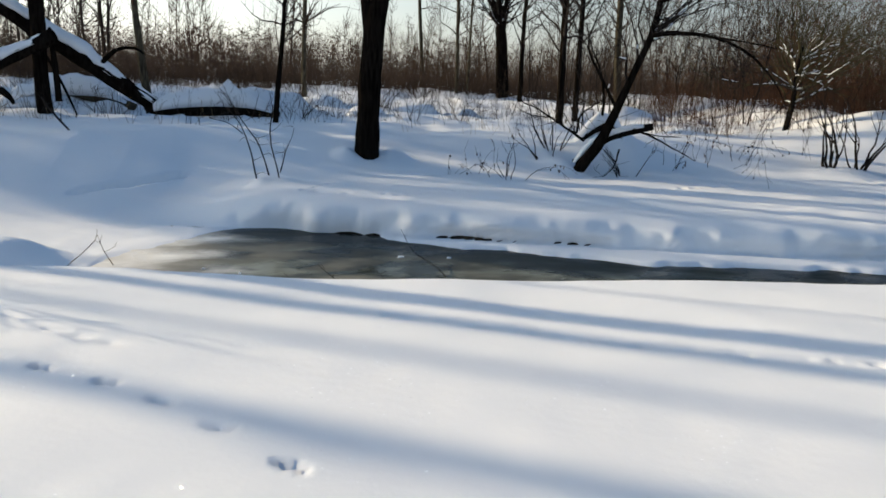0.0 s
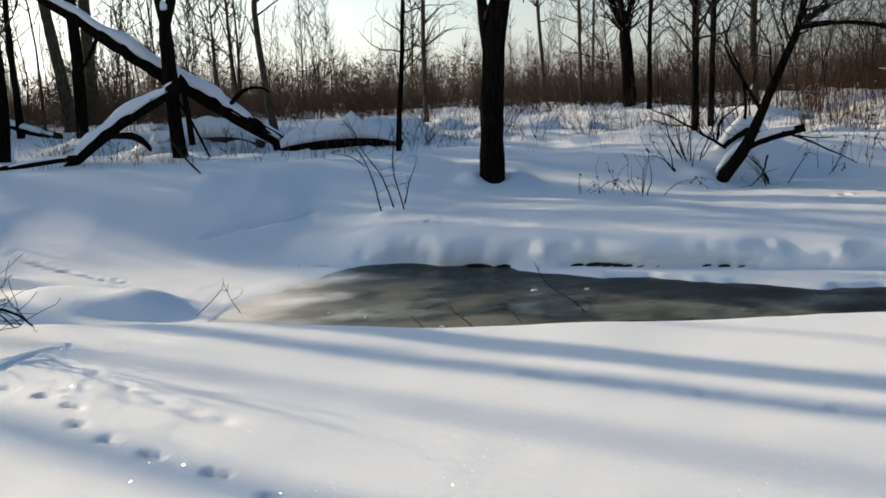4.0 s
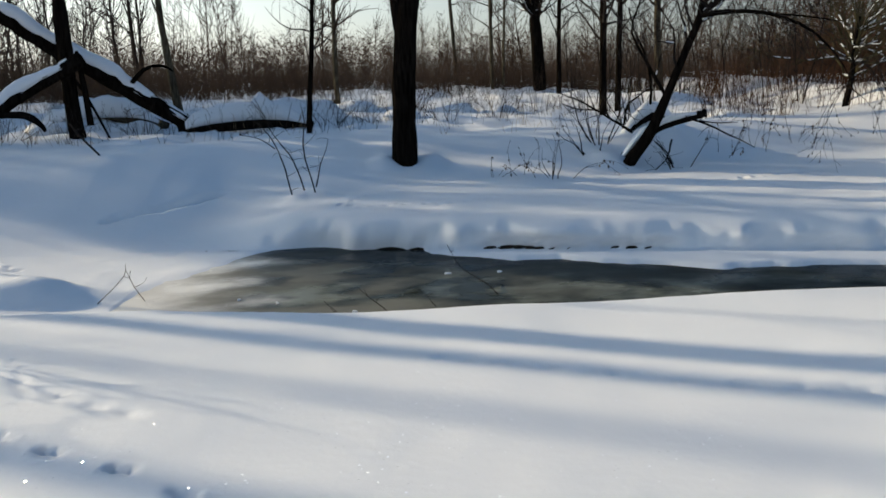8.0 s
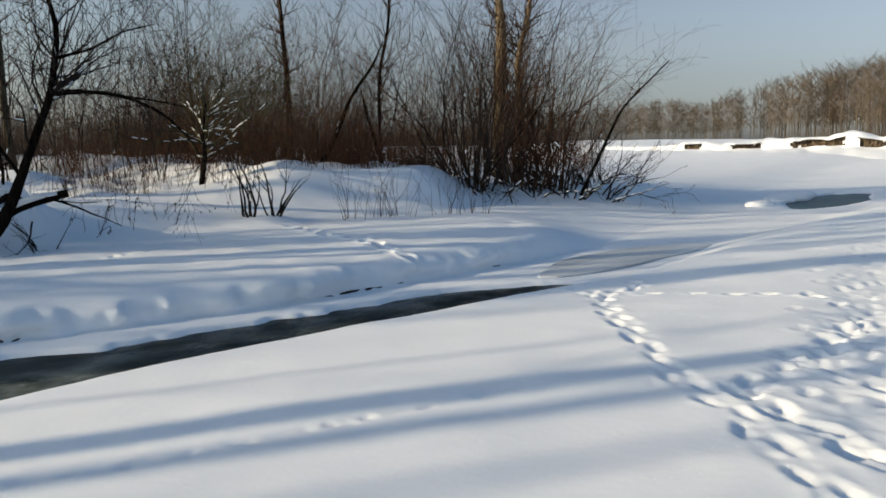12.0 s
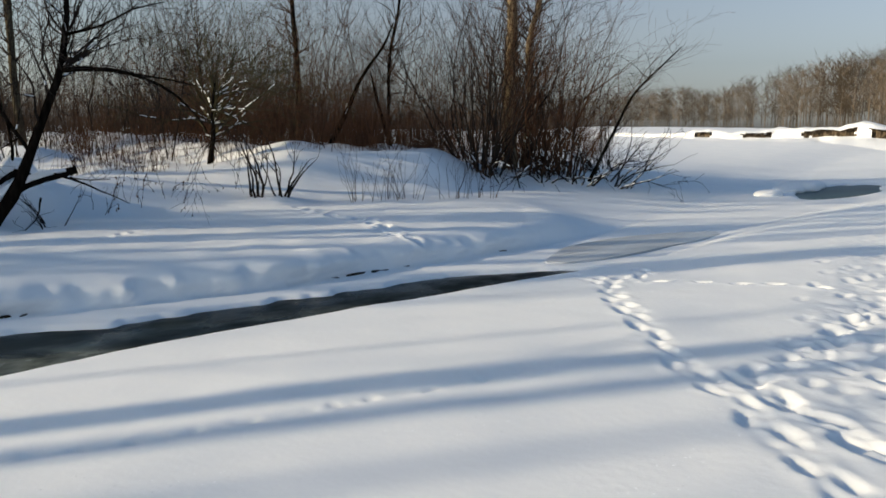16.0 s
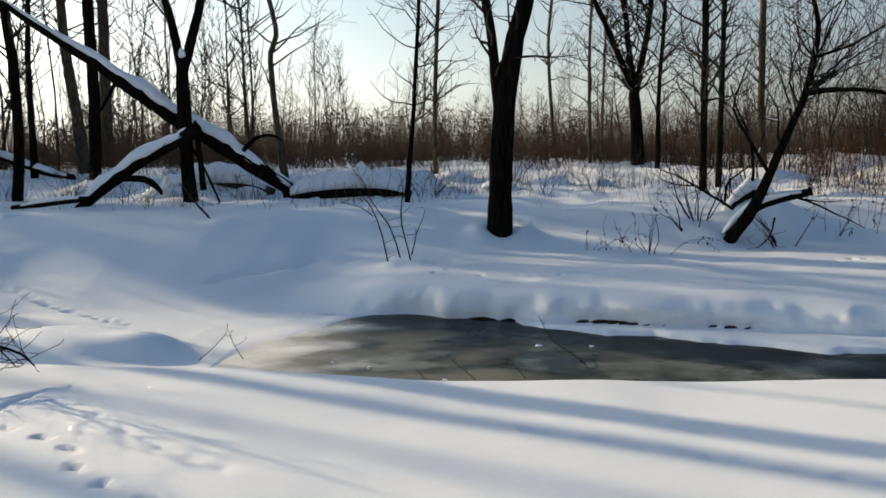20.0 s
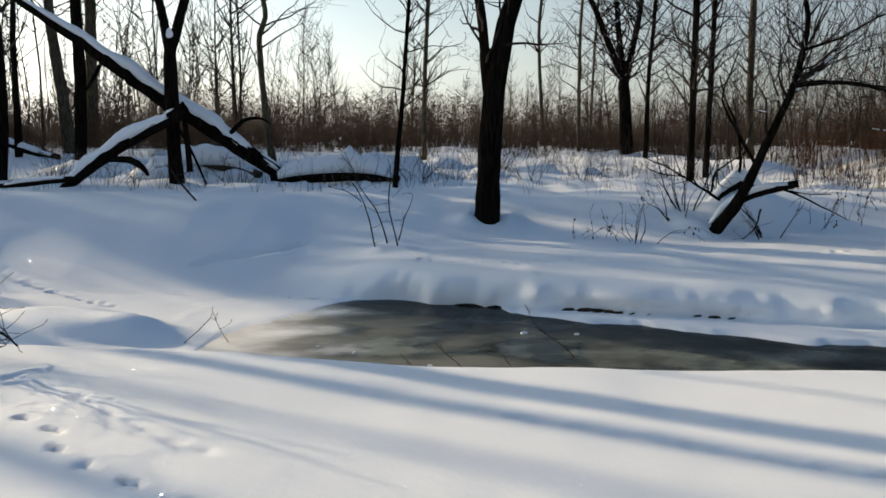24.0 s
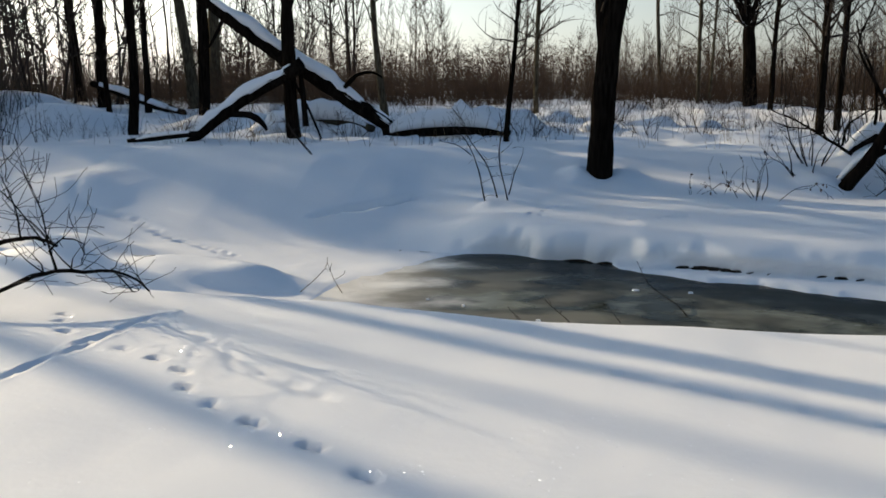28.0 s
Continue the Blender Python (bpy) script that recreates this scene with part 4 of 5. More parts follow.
# trees added towards the sun, most out of view, to cast shadow bands
for k, (u, s, r0) in enumerate([(34, 2.25, 0.15), (40, 3.25, 0.08), (17, 4.63, 0.19), (22, 4.10, 0.14), (40, 0.7, 0.15), (30, -1.0, 0.15), (29, 8.0, 0.14), (22, 8.45, 0.17), (34, 8.2, 0.15), (27, 10.4, 0.16), (18, 13.5, 0.15), (38, 10.0, 0.16), (24, 14.2, 0.16), (31, 13.9, 0.15), (25, 11.2, 0.10), (21, 5.5, 0.03)]):
    tx, ty = -0.866 * u + 0.5 * s, 0.5 * u + 0.866 * s
    bare_tree("tree", (tx, ty), [[(0, 0, 0, r0), (0.1, 0, 2.5, r0 * 0.95), (0, 0.1, 5.2 + 0.2 * u, r0 * 0.8)]], BARK_DARK, TWIG_DARK, "tall bare tree set up-sun to throw its shadow on the snow", 600 + k * 5, max(11.0, 0.47 * u), 3 if s < 5 else 7, 3.5, 1.6, 2)


def lodged(at, size, label, seed):
    """A clot of snow lodged on a fork, a stub or a stump."""
    bm = bmesh.new()
    bmesh.ops.create_icosphere(bm, subdivisions=3, radius=1.0)
    for v in bm.verts:
        k = 1 + 0.3 * noise.noise(v.co * 1.6 + Vector((seed, 0, 0)))
        v.co = Vector((v.co.x * size[0], v.co.y * size[1], v.co.z * size[2] * (1.0 if v.co.z > 0 else 0.5))) * k
    me = bpy.data.meshes.new("snow_clot")
    bm.to_mesh(me), bm.free()
    me.materials.append(SNOW_CAP)
    me.polygons.foreach_set("use_smooth", [True] * len(me.polygons))
    ob = tagged(new("snow_clot", me), label, "snow", "lodged snow")
    ob.location = at


lodged((-5.33, 17.0, z_at(-5.3, 17.1) + 3.0), (0.07, 0.08, 0.13), "clot of snow lodged in the fork of a tree", 1)
for k, (dx, dy, dz, w) in enumerate([(-0.5, -0.15, 0.0, 0.26), (0.1, -0.2, -0.03, 0.32), (0.8, -0.25, -0.05, 0.28), (1.5, -0.2, -0.02, 0.34), (2.3, -0.15, 0.0, 0.3), (3.1, -0.1, 0.0, 0.36)]):
    lodged((-2.9 + dx, 17.75 + dy, z_at(-2.9 + dx, 17.75 + dy) - 0.11 + dz), (w, w * 0.8, w * 0.55), "round clot of snow beside the fallen log", 10 + k)
for k, (lx, ly, w) in enumerate([(-6.2, 18.2, 0.4), (-4.6, 18.9, 0.45), (1.4, 20.4, 0.4), (2.8, 21.3, 0.5), (4.1, 21.0, 0.35), (-8.0, 18.9, 0.45), (0.2, 21.8, 0.5)]):
    lodged((lx, ly, z_at(lx, ly) - 0.08), (w * 1.3, w, w * 0.6), "snow-buried tussock among the trees", 30 + k)


# ---- fallen trunks with snow on them ----
def fallen(name, at, points, bark, label, seed, thick=1.1, stubs=(), wide=1.0):
    x, y, z = at
    root = thing(name, (x, y, z), label, "fallen tree", "fallen trunks")
    part("trunk", limb_mesh("trunk", points, bark, 11, seed, 0.10), root)
    path, radii = spline(points, 0.16)
    part("snow", mesh_of("snow", *snow_strip(path[1:-1], radii[1:-1], seed, thick, wide), SNOW_CAP), root, "thick snow along the top")
    for k, s in enumerate(stubs):
        part("branch", limb_mesh("branch", s, bark, 6, seed + k + 3), root)
    return root


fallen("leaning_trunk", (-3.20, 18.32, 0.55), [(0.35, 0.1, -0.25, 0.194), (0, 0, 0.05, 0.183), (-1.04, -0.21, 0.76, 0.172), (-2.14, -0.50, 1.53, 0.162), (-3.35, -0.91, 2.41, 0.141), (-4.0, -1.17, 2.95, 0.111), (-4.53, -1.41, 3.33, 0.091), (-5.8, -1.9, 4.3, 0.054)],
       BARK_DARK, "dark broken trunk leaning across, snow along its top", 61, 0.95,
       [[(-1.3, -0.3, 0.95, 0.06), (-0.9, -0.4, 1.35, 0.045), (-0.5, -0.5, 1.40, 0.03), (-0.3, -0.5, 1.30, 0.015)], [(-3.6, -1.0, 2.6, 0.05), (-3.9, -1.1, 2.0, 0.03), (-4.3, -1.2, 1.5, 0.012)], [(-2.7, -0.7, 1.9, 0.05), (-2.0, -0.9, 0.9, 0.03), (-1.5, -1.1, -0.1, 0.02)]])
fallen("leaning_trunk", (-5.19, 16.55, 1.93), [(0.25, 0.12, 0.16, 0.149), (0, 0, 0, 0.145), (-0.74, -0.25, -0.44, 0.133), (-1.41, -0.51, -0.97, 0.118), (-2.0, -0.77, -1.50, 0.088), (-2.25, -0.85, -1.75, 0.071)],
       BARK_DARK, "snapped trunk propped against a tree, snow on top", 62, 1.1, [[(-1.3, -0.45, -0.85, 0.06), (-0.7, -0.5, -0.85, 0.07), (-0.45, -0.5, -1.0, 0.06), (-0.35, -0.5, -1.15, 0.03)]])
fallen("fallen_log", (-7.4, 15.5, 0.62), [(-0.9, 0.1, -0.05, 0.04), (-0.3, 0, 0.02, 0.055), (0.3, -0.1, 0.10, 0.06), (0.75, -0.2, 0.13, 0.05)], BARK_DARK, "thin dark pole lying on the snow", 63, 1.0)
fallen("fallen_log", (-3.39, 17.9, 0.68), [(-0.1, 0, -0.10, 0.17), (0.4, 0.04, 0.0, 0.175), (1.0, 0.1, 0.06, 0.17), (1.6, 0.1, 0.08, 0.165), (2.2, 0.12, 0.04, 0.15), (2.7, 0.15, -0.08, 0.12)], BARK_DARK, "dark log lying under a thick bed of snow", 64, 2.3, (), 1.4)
fallen("fallen_log", (-6.3, 19.2, 0.78), [(-0.5, 0, -0.2, 0.15), (0.1, 0.05, 0.04, 0.15), (0.9, 0.1, 0.08, 0.14), (1.7, 0.1, 0.05, 0.13), (2.3, 0.1, -0.15, 0.1)], BARK_GREY, "pale fallen log heaped with snow", 65, 2.8, (), 1.6)
fallen("fallen_log", (-11.6, 23.2, 1.25), [(-2.2, 0.8, 0.55, 0.1), (-1, 0.4, 0.25, 0.12), (0.2, 0, -0.1, 0.13), (1.2, -0.3, -0.35, 0.13)], BARK_DARK, "old fallen log among the trunks, snow on it", 66, 0.6)
fallen("fallen_log", (-18.5, 27.0, 0.72), [(-1.6, 0, 0.05, 0.2), (0, 0, 0.1, 0.22), (1.6, 0.2, 0.05, 0.2), (2.6, 0.3, -0.1, 0.15)], BARK_DARK, "thick old log half buried in snow", 67, 1.4)
fallen("fallen_log", (5.07, 13.45, 0.55), [(-0.45, 0.2, -0.65, 0.09), (0, 0, -0.06, 0.085), (0.46, -0.18, 0.18, 0.075), (0.92, -0.37, 0.30, 0.062)], BARK_DARK, "broken log end sticking out of the snow", 68, 0.9)
fallen("fallen_log", (5.45, 14.35, 0.7), [(-0.55, 0.0, -0.6, 0.10), (-0.2, -0.05, -0.02, 0.12), (0.2, -0.05, 0.06, 0.12), (0.6, 0.1, -0.6, 0.10)], BARK_DARK, "rotten stump under a round cap of snow", 69, 1.3)


fallen("leaning_trunk", (15.7, 18.2, 0.9), [(-0.12, 0.1, -0.3, 0.085), (0, 0, 0.0, 0.08), (0.42, -0.35, 1.1, 0.07), (0.75, -0.75, 2.2, 0.05), (1.2, -1.1, 3.0, 0.035), (1.45, -1.3, 3.7, 0.015)], BARK_DARK, "slim leaning trunk with snow along it", 70, 0.3)
fallen("leaning_trunk", (17.1, 16.9, 0.75), [(0.08, 0, -0.3, 0.07), (0, 0, 0.0, 0.065), (-0.2, 0.15, 0.8, 0.055), (-0.42, 0.3, 1.7, 0.045), (-0.55, 0.4, 2.4, 0.02)], BARK_DARK, "broken slanting stem with snow on it", 71, 0.3)


# ---- shrubs, saplings and weeds ----
def shrub(name, at, label, seed, stems=7, height=1.5, spread=0.5, r=0.012, mat=None, depth=1, wob=0.1, lean=0.5, fine=0.003, group="shrubs", leaves=0, snowy=False, fork=0.5, rise=0.04, each=False):
    rng = np.random.RandomState(seed)
    x, y = at
    root = thing(name, (x, y, z_at(x, y)), label, "shrub", group)
    caps, tips, all_segs = [], [], []
    for k in range(stems):
        segs = []
        a = rng.uniform(0, 2 * math.pi)
        d = Vector((math.cos(a) * lean * rng.rand(), math.sin(a) * lean * rng.rand(), 1))
        p = (math.cos(a) * spread * rng.rand() * 0.5, math.sin(a) * spread * rng.rand() * 0.5, -0.08)
        grow(segs, rng, p, d, height * rng.uniform(0.55, 1.1), r * rng.uniform(0.7, 1.2), depth, max(0.12, height / 9), wob, rise, fork, (20, 50), 0.25, 0.5, fine, caps if snowy else None)
        tips += [s[3:6] for s in segs if s[7] <= fine * 1.3]
        if each:
            joined(part("stem", sticks(segs, mat or TWIG_DARK, "stem"), root))
        all_segs += segs
    if not each:
        joined(part("growth", sticks(all_segs, mat or TWIG_DARK, "growth"), root))
    if caps:
        caps = [(*c[:6], c[6] * 1.2, c[7] * 1.1) for c in caps]
        joined(part("snow", sticks(caps, SNOW_CAP, "snow", 5), root, "snow lying on the stems"))
    for k in range(min(leaves, len(tips))):
        q = Vector(tips[rng.randint(len(tips))])
        w, h = rng.uniform(0.012, 0.025), rng.uniform(0.035, 0.07)
        t = rng.uniform(0, math.pi)
        u = Vector((math.cos(t), math.sin(t), 0)) * w
        v = [q, q + u + Vector((0, 0, -h * 0.45)), q + Vector((u.y * 0.6, -u.x * 0.6, -h)), q - u + Vector((0, 0, -h * 0.5)), q + Vector((-u.y * 0.5, u.x * 0.5, -h * 0.5))]
        part("leaf", mesh_of("leaf", v, [(0, 1, 4), (1, 2, 4), (2, 3, 4), (3, 0, 4)], DEAD_LEAF), root)
    return root


def place(px, py):
    return px, py


# dry weeds on the bank
shrub("weed_clump", (2.35, 12.9), "low dry weed with a few hanging leaves", 73, 4, 0.55, 0.2, 0.007, depth=2, lean=0.9, wob=0.2, rise=-0.05, group="dry weeds", leaves=14)
shrub("weed_clump", (3.25, 12.6), "bowed dry weed with curled dead leaves", 74, 9, 0.9, 0.5, 0.010, depth=2, lean=1.7, wob=0.2, rise=-0.07, group="dry weeds", leaves=26)
shrub("weed_clump", (2.8, 12.9), "thin arching dry weed in the bank's snow", 75, 4, 0.6, 0.4, 0.006, depth=1, lean=1.2, group="dry weeds", leaves=6)
for k, (wx, wy) in enumerate([(6.9, 14.0), (7.7, 14.5), (8.6, 14.9)]):
    shrub("weed_clump", (wx, wy), "drooping dry stems with hanging dead leaves", 770 + k, 4, 0.85, 0.5, 0.008, TWIG_DARK, 2, 0.18, 1.0, 0.004, "dry weeds", 24, False, 0.5, -0.06)
for k, (sx, sy, st, sh) in enumerate([(4.25, 13.7, 5, 0.7), (4.55, 14.2, 8, 2.0), (5.6, 13.2, 6, 0.9), (5.3, 14.9, 8, 2.4)]):
    shrub("shrub", (sx, sy), "tangle of dark bare stems round the leaning tree", 80 + k, st, sh, 0.5, 0.016, depth=2, lean=0.9, wob=0.16, snowy=True)
for k, (sx, sy, st, sh) in enumerate([(-4.4, 18.3, 9, 0.8), (-2.6, 17.7, 8, 0.7), (-1.4, 17.6, 9, 0.9), (-0.4, 18.6, 10, 1.0), (0.6, 19.5, 9, 0.9), (2.4, 18.6, 8, 0.8), (3.6, 19.6, 10, 0.9), (-6.6, 17.4, 8, 0.7), (-8.4, 18.2, 9, 0.9), (1.9, 22.4, 12, 1.2), (-1.6, 20.6, 10, 1.1)]):
    shrub("shrub", (sx, sy), "small bare bush holding clots of snow", 840 + k, st, sh, 0.7, 0.011, TWIG_BROWN, 2, 0.2, 0.9, 0.004, "snowed-up bushes", 0, True, 0.6, -0.02)
for k, (sx, sy, st, sh) in enumerate([(10.3, 14.2, 7, 1.9), (10.75, 14.0, 6, 1.7)]):
    shrub("shrub", (sx, sy), "dark slanting shrub stems at the foot of the bank", 90 + k, st, sh, 0.4, 0.034, depth=2, lean=0.7, wob=0.15, group="bank shrubs", snowy=True, each=True)
for k, (sx, sy) in enumerate([(12.3, 13.1), (12.9, 12.9), (13.5, 12.8), (14.4, 12.3), (15.3, 12.1)]):
    shrub("weed_clump", (sx, sy), "thin reddish stems rising from flat snow", 95 + k, 11, 1.15, 0.9, 0.008, TWIG_BROWN, 1, lean=0.5, group="dry weeds")


def weeds(name, label, spots, mat, seed, height, r):
    rng = np.random.RandomState(seed)
    segs = []
    for x, y, z in spots:
        for _ in range(rng.randint(1, 4)):
            grow(segs, rng, (x + rng.normal(0, 0.08), y + rng.normal(0, 0.08), z - 0.05), (rng.normal(0, 0.25), rng.normal(0, 0.25), 1), height * rng.uniform(0.4, 1.2), r, 1, 0.15, 0.12, 0.0, 0.4, (20, 50), 0.4, 0.35, 0.0025)
    tagged(new(name, sticks(segs, mat, name)), label, "weeds", kind="stuff")


def spots(seed, n, x0, x1, f, g):
    rng = np.random.RandomState(seed)
    x = rng.uniform(x0, x1, n)
    y = f(x) + (g(x) - f(x)) * rng.rand(n)
    return list(zip(x, y, land(x, y)))


weeds("dry_grass", "dry stalks poking through the upper bank's snow", spots(1, 150, -8, 9, lambda x: crest(x) + 0.3, lambda x: crest(x) + 7), DRY_GRASS, 101, 0.42, 0.004)
weeds("dead_stalks", "dark dead stalks among the fallen trunks", spots(2, 230, -9, 8, lambda x: crest(x) + 0.6, lambda x: crest(x) + 6), TWIG_DARK, 102, 0.55, 0.005)


# ---- willow thicket on the open side ----
def willow(at, label, seed, stems, height, spread, mat, lean=0.45, r=0.028, snowy=False, depth=2):
    rng = np.random.RandomState(seed)
    x, y = at
    root = thing("willow_clump", (x, y, z_at(x, y)), label, "shrub", "willow clumps")
    twigs, caps = [], []
    for k in range(stems):
        segs = []
        a, s = rng.uniform(0, 2 * math.pi), rng.rand() ** 0.6
        d = Vector((math.cos(a) * lean * s, math.sin(a) * lean * s, 1))
        p = (math.cos(a) * spread * s * 0.4, math.sin(a) * spread * s * 0.4, -0.15)
        grow(segs, rng, p, d, height * rng.uniform(0.5, 1.1), r * rng.uniform(0.5, 1.2), depth, height / 12, 0.11, 0.02, 0.72 if height > 5 else 0.55, (18, 55), 0.2, 0.45, 0.0029, caps if snowy else None)
        if k < 24:
            joined(part("stem", sticks(segs, mat, "stem"), root))
        else:
            twigs += segs
    if twigs:
        joined(part("growth", sticks(twigs, mat, "growth"), root))
    if caps:
        joined(part("snow", sticks(caps, SNOW_CAP, "snow", 4), root, "snow lying on low stems"))
    return root


willow((19.6, 15.5), "big willow clump with fanned bare stems", 111, 44, 6.6, 1.6, TWIG_DARK, 0.5, 0.034)
willow((21.4, 15.0), "big willow clump with rusty bare stems", 112, 64, 5.6, 2.0, TWIG_RUST, 0.42, 0.026)
for sx, sy, st, sh in ((23.8, 14.3, 12, 1.0), (25.2, 14.2, 11, 0.85), (26.9, 13.9, 9, 0.6)):
    shrub("shrub", (sx, sy), "low snow-laden twigs sprawling beside the willows", 96 + int(sx), st, sh, 0.6, 0.02, depth=2, lean=1.1, wob=0.18, snowy=True)
willow((22.2, 14.3), "willow clump leaning over the open snow", 113, 40, 5.2, 1.6, TWIG_RUST, 0.36, 0.026)
for k, (wx, wy, n, h, m) in enumerate([(13.5, 19.5, 26, 3.6, 1), (15.4, 19.0, 30, 4.2, 1), (17.3, 18.6, 30, 4.0, 1), (18.6, 19.6, 26, 4.6, 0), (16.4, 21.5, 26, 4.6, 1), (20.5, 18.6, 30, 4.6, 1), (12.2, 21.2, 22, 3.4, 0), (14.3, 22.6, 22, 4.2, 1), (22.8, 19.0, 26, 4.4, 1), (25.6, 17.6, 20, 3.6, 1), (19.3, 22.5, 24, 5.0, 0)]):
    willow((wx, wy), "bare willow bush with reddish shoots" if m else "bare dark willow bush with straight shoots", 120 + k, int(n * 1.2), h * 0.95, 1.8, TWIG_RUST if m else TWIG_BROWN, 0.32, 0.018)


# ---- thickets and woods further off ----
def thicket(name, label, n, seed, rad, az, height, mat, r=(0.012, 0.03), twigs=5, power=1.0, keep=None, tilt=0.10, plain=False, bushy=0.5, crown=False, clump=1, shape=None):
    """Many slender stems with side twigs between two ranges of distance and bearing."""
    rng = np.random.RandomState(seed)
    a = np.radians(rng.uniform(az[0], az[1], n))
    d = np.sqrt(rng.uniform(rad[0] ** 2, rad[1] ** 2, n))
    x, y = np.sin(a) * d, np.cos(a) * d
    if keep is not None:
        k = keep(x, y)
        x, y, n = x[k], y[k], int(k.sum())
    size = 0.5 + 0.7 * rng.rand(n)
    if clump > 1:
        x, y, size, n = np.repeat(x, clump), np.repeat(y, clump), np.repeat(size, clump), n * clump
        x, y = x + rng.normal(0, 0.12 * height[1], n), y + rng.normal(0, 0.12 * height[1], n)
    z = land(x, y) - 0.1
    h = height[0] + (height[1] - height[0]) * rng.rand(n) ** power
    h = h * (0.55 + 0.9 * vnoise(x, y, 7.0 + 0.04 * rad[1], 80))
    if clump > 1:
        h = h * size
    if shape is not None:
        h = h * shape(np.degrees(np.arctan2(x, y)))
    r0 = r[0] + (r[1] - r[0]) * rng.rand(n) * h / height[1]
    p = np.stack([x, y, z], 1)
    m = 2 if plain else 4
    lean = rng.normal(0, tilt, (n, 2))
    bend = rng.normal(0, 0.05 + tilt * 0.3, (n, m, 2))
    rows, pts = [], [p]
    for k in range(m):
        q = pts[-1] + np.concatenate([(lean + bend[:, k]) * (h / m)[:, None], (h / m)[:, None]], 1)
        ra, rb = r0 * (1 - 0.88 * k / m), r0 * (1 - 0.88 * (k + 1) / m)
        slim = 0.6 if crown else 1.0
        rows.append(np.concatenate([pts[-1], q, ra[:, None] * slim, rb[:, None] * slim], 1))
        pts.append(q)
    P = np.array(pts)
    for k in range(twigs):
        u = (0.18 + 0.81 * rng.rand(n) ** 0.8) * m
        i = np.minimum(u.astype(int), m - 1)
        s = P[i, np.arange(n)] + (P[i + 1, np.arange(n)] - P[i, np.arange(n)]) * (u - i)[:, None]
        t = rng.uniform(0, 2 * np.pi, n)
        ln = h * rng.uniform(0.1, 0.3, n) * (1.2 - 0.8 * u / m)
        side = ln * bushy * rng.uniform(0.6, 1.3, n)
        mid = s + np.stack([np.cos(t) * side, np.sin(t) * side, ln * rng.uniform(0.2, 0.7, n)], 1)
        rr = (r0 * 0.42)[:, None]
        if crown:
            v = (u / m - 0.15) / 0.85
            wide = h * 0.2 * np.sqrt(np.clip(1 - (2 * v - 1.05) ** 2, 0.06, 1)) * rng.uniform(0.35, 1.1, n)
            out = s + np.stack([np.cos(t) * wide, np.sin(t) * wide, wide * rng.uniform(0.0, 0.5, n)], 1)
            t = t + rng.normal(0, 0.9, n)
            ln = h * rng.uniform(0.03, 0.075, n)
            end = out + np.stack([np.cos(t) * ln * 0.7, np.sin(t) * ln * 0.7, ln * rng.uniform(0.1, 1.0, n)], 1)
            if k % 3 == 0:
                rows.append(np.concatenate([s, out, rr * 0.6, rr * 0.3], 1))
            s = out
            rows.append(np.concatenate([s, end, rr * 1.5, rr * 0.9], 1))
            continue
        if plain:
            rows.append(np.concatenate([s, mid + np.array([0, 0, 1]) * ln[:, None] * 0.3, rr, rr * 0.35], 1))
            continue
        end = mid + np.stack([np.cos(t) * side * 0.4, np.sin(t) * side * 0.4, ln * 0.5], 1)
        rows.append(np.concatenate([s, mid, rr, rr * 0.7], 1))
        rows.append(np.concatenate([mid, end, rr * 0.7, rr * 0.3], 1))
    return tagged(new(name, sticks(np.concatenate(rows), mat, name)), label, "thicket", kind="stuff")


def wooded(x, y):
    """The wood stands back from the line along which the sun reaches the near bank."""
    s = 0.5 * x + 0.866 * y
    return (s > 7.9) & ((s < 8.8) | (s > 9.8)) & ((s < 11.2) | (s > 13.2)) & ((s < 15.8) | ((s > 17.3) & (s < 18.9)) | (s > 24.5))


thicket("far_thicket", "brown haze of bare brush behind the trees", 650, 201, (38, 90), (-42, 36), (1.5, 3.1), TWIG_HEDGE, (0.013, 0.03), 7, 0.9, None, 0.46, True, 1.7, False, 9)
thicket("far_hedge", "line of distant bare woodland", 1250, 209, (90, 170), (-44, 40), (3.6, 7.4), TWIG_HEDGE, (0.06, 0.12), 30, 1.0, None, 0.12, True, 0.8, True)
thicket("near_brush", "dense rusty brush along the edge of the plateau", 460, 214, (26, 36), (-33, 23), (0.7, 2.3), TWIG_HEDGE, (0.006, 0.012), 7, 1.3, lambda x, y: y > 25.0, 0.36, True, 1.3, False, 8)
# next three: growth added up-sun, mostly out of view, to shade the far bank
thicket("shade_brush", "dark bare bushes added off to the side to shade the bank slope", 330, 215, (23, 36), (-62, -34), (3.6, 5.6), TWIG_DARK, (0.010, 0.02), 9, 0.8, lambda x, y: (0.5 * x + 0.866 * y > 7.7) & (0.5 * x + 0.866 * y < 12.4) & (0.5 * y - 0.866 * x > 22) & (0.5 * y - 0.866 * x < 31), 0.25, True, 1.1, False, 7)
thicket("low_shade_brush", "low dark bushes added out of view to shade the bank slope", 230, 217, (17, 21.5), (-50, -35.5), (2.0, 2.8), TWIG_DARK, (0.006, 0.012), 10, 0.8, lambda x, y: (0.5 * x + 0.866 * y > 5.8) & (0.5 * x + 0.866 * y < 8.1) & (np.abs(0.5 * x + 0.866 * y - 7.0) > 0.42) & (0.5 * y - 0.866 * x > 16.3) & (0.5 * y - 0.866 * x < 19.5), 0.25, True, 1.1, False, 7)
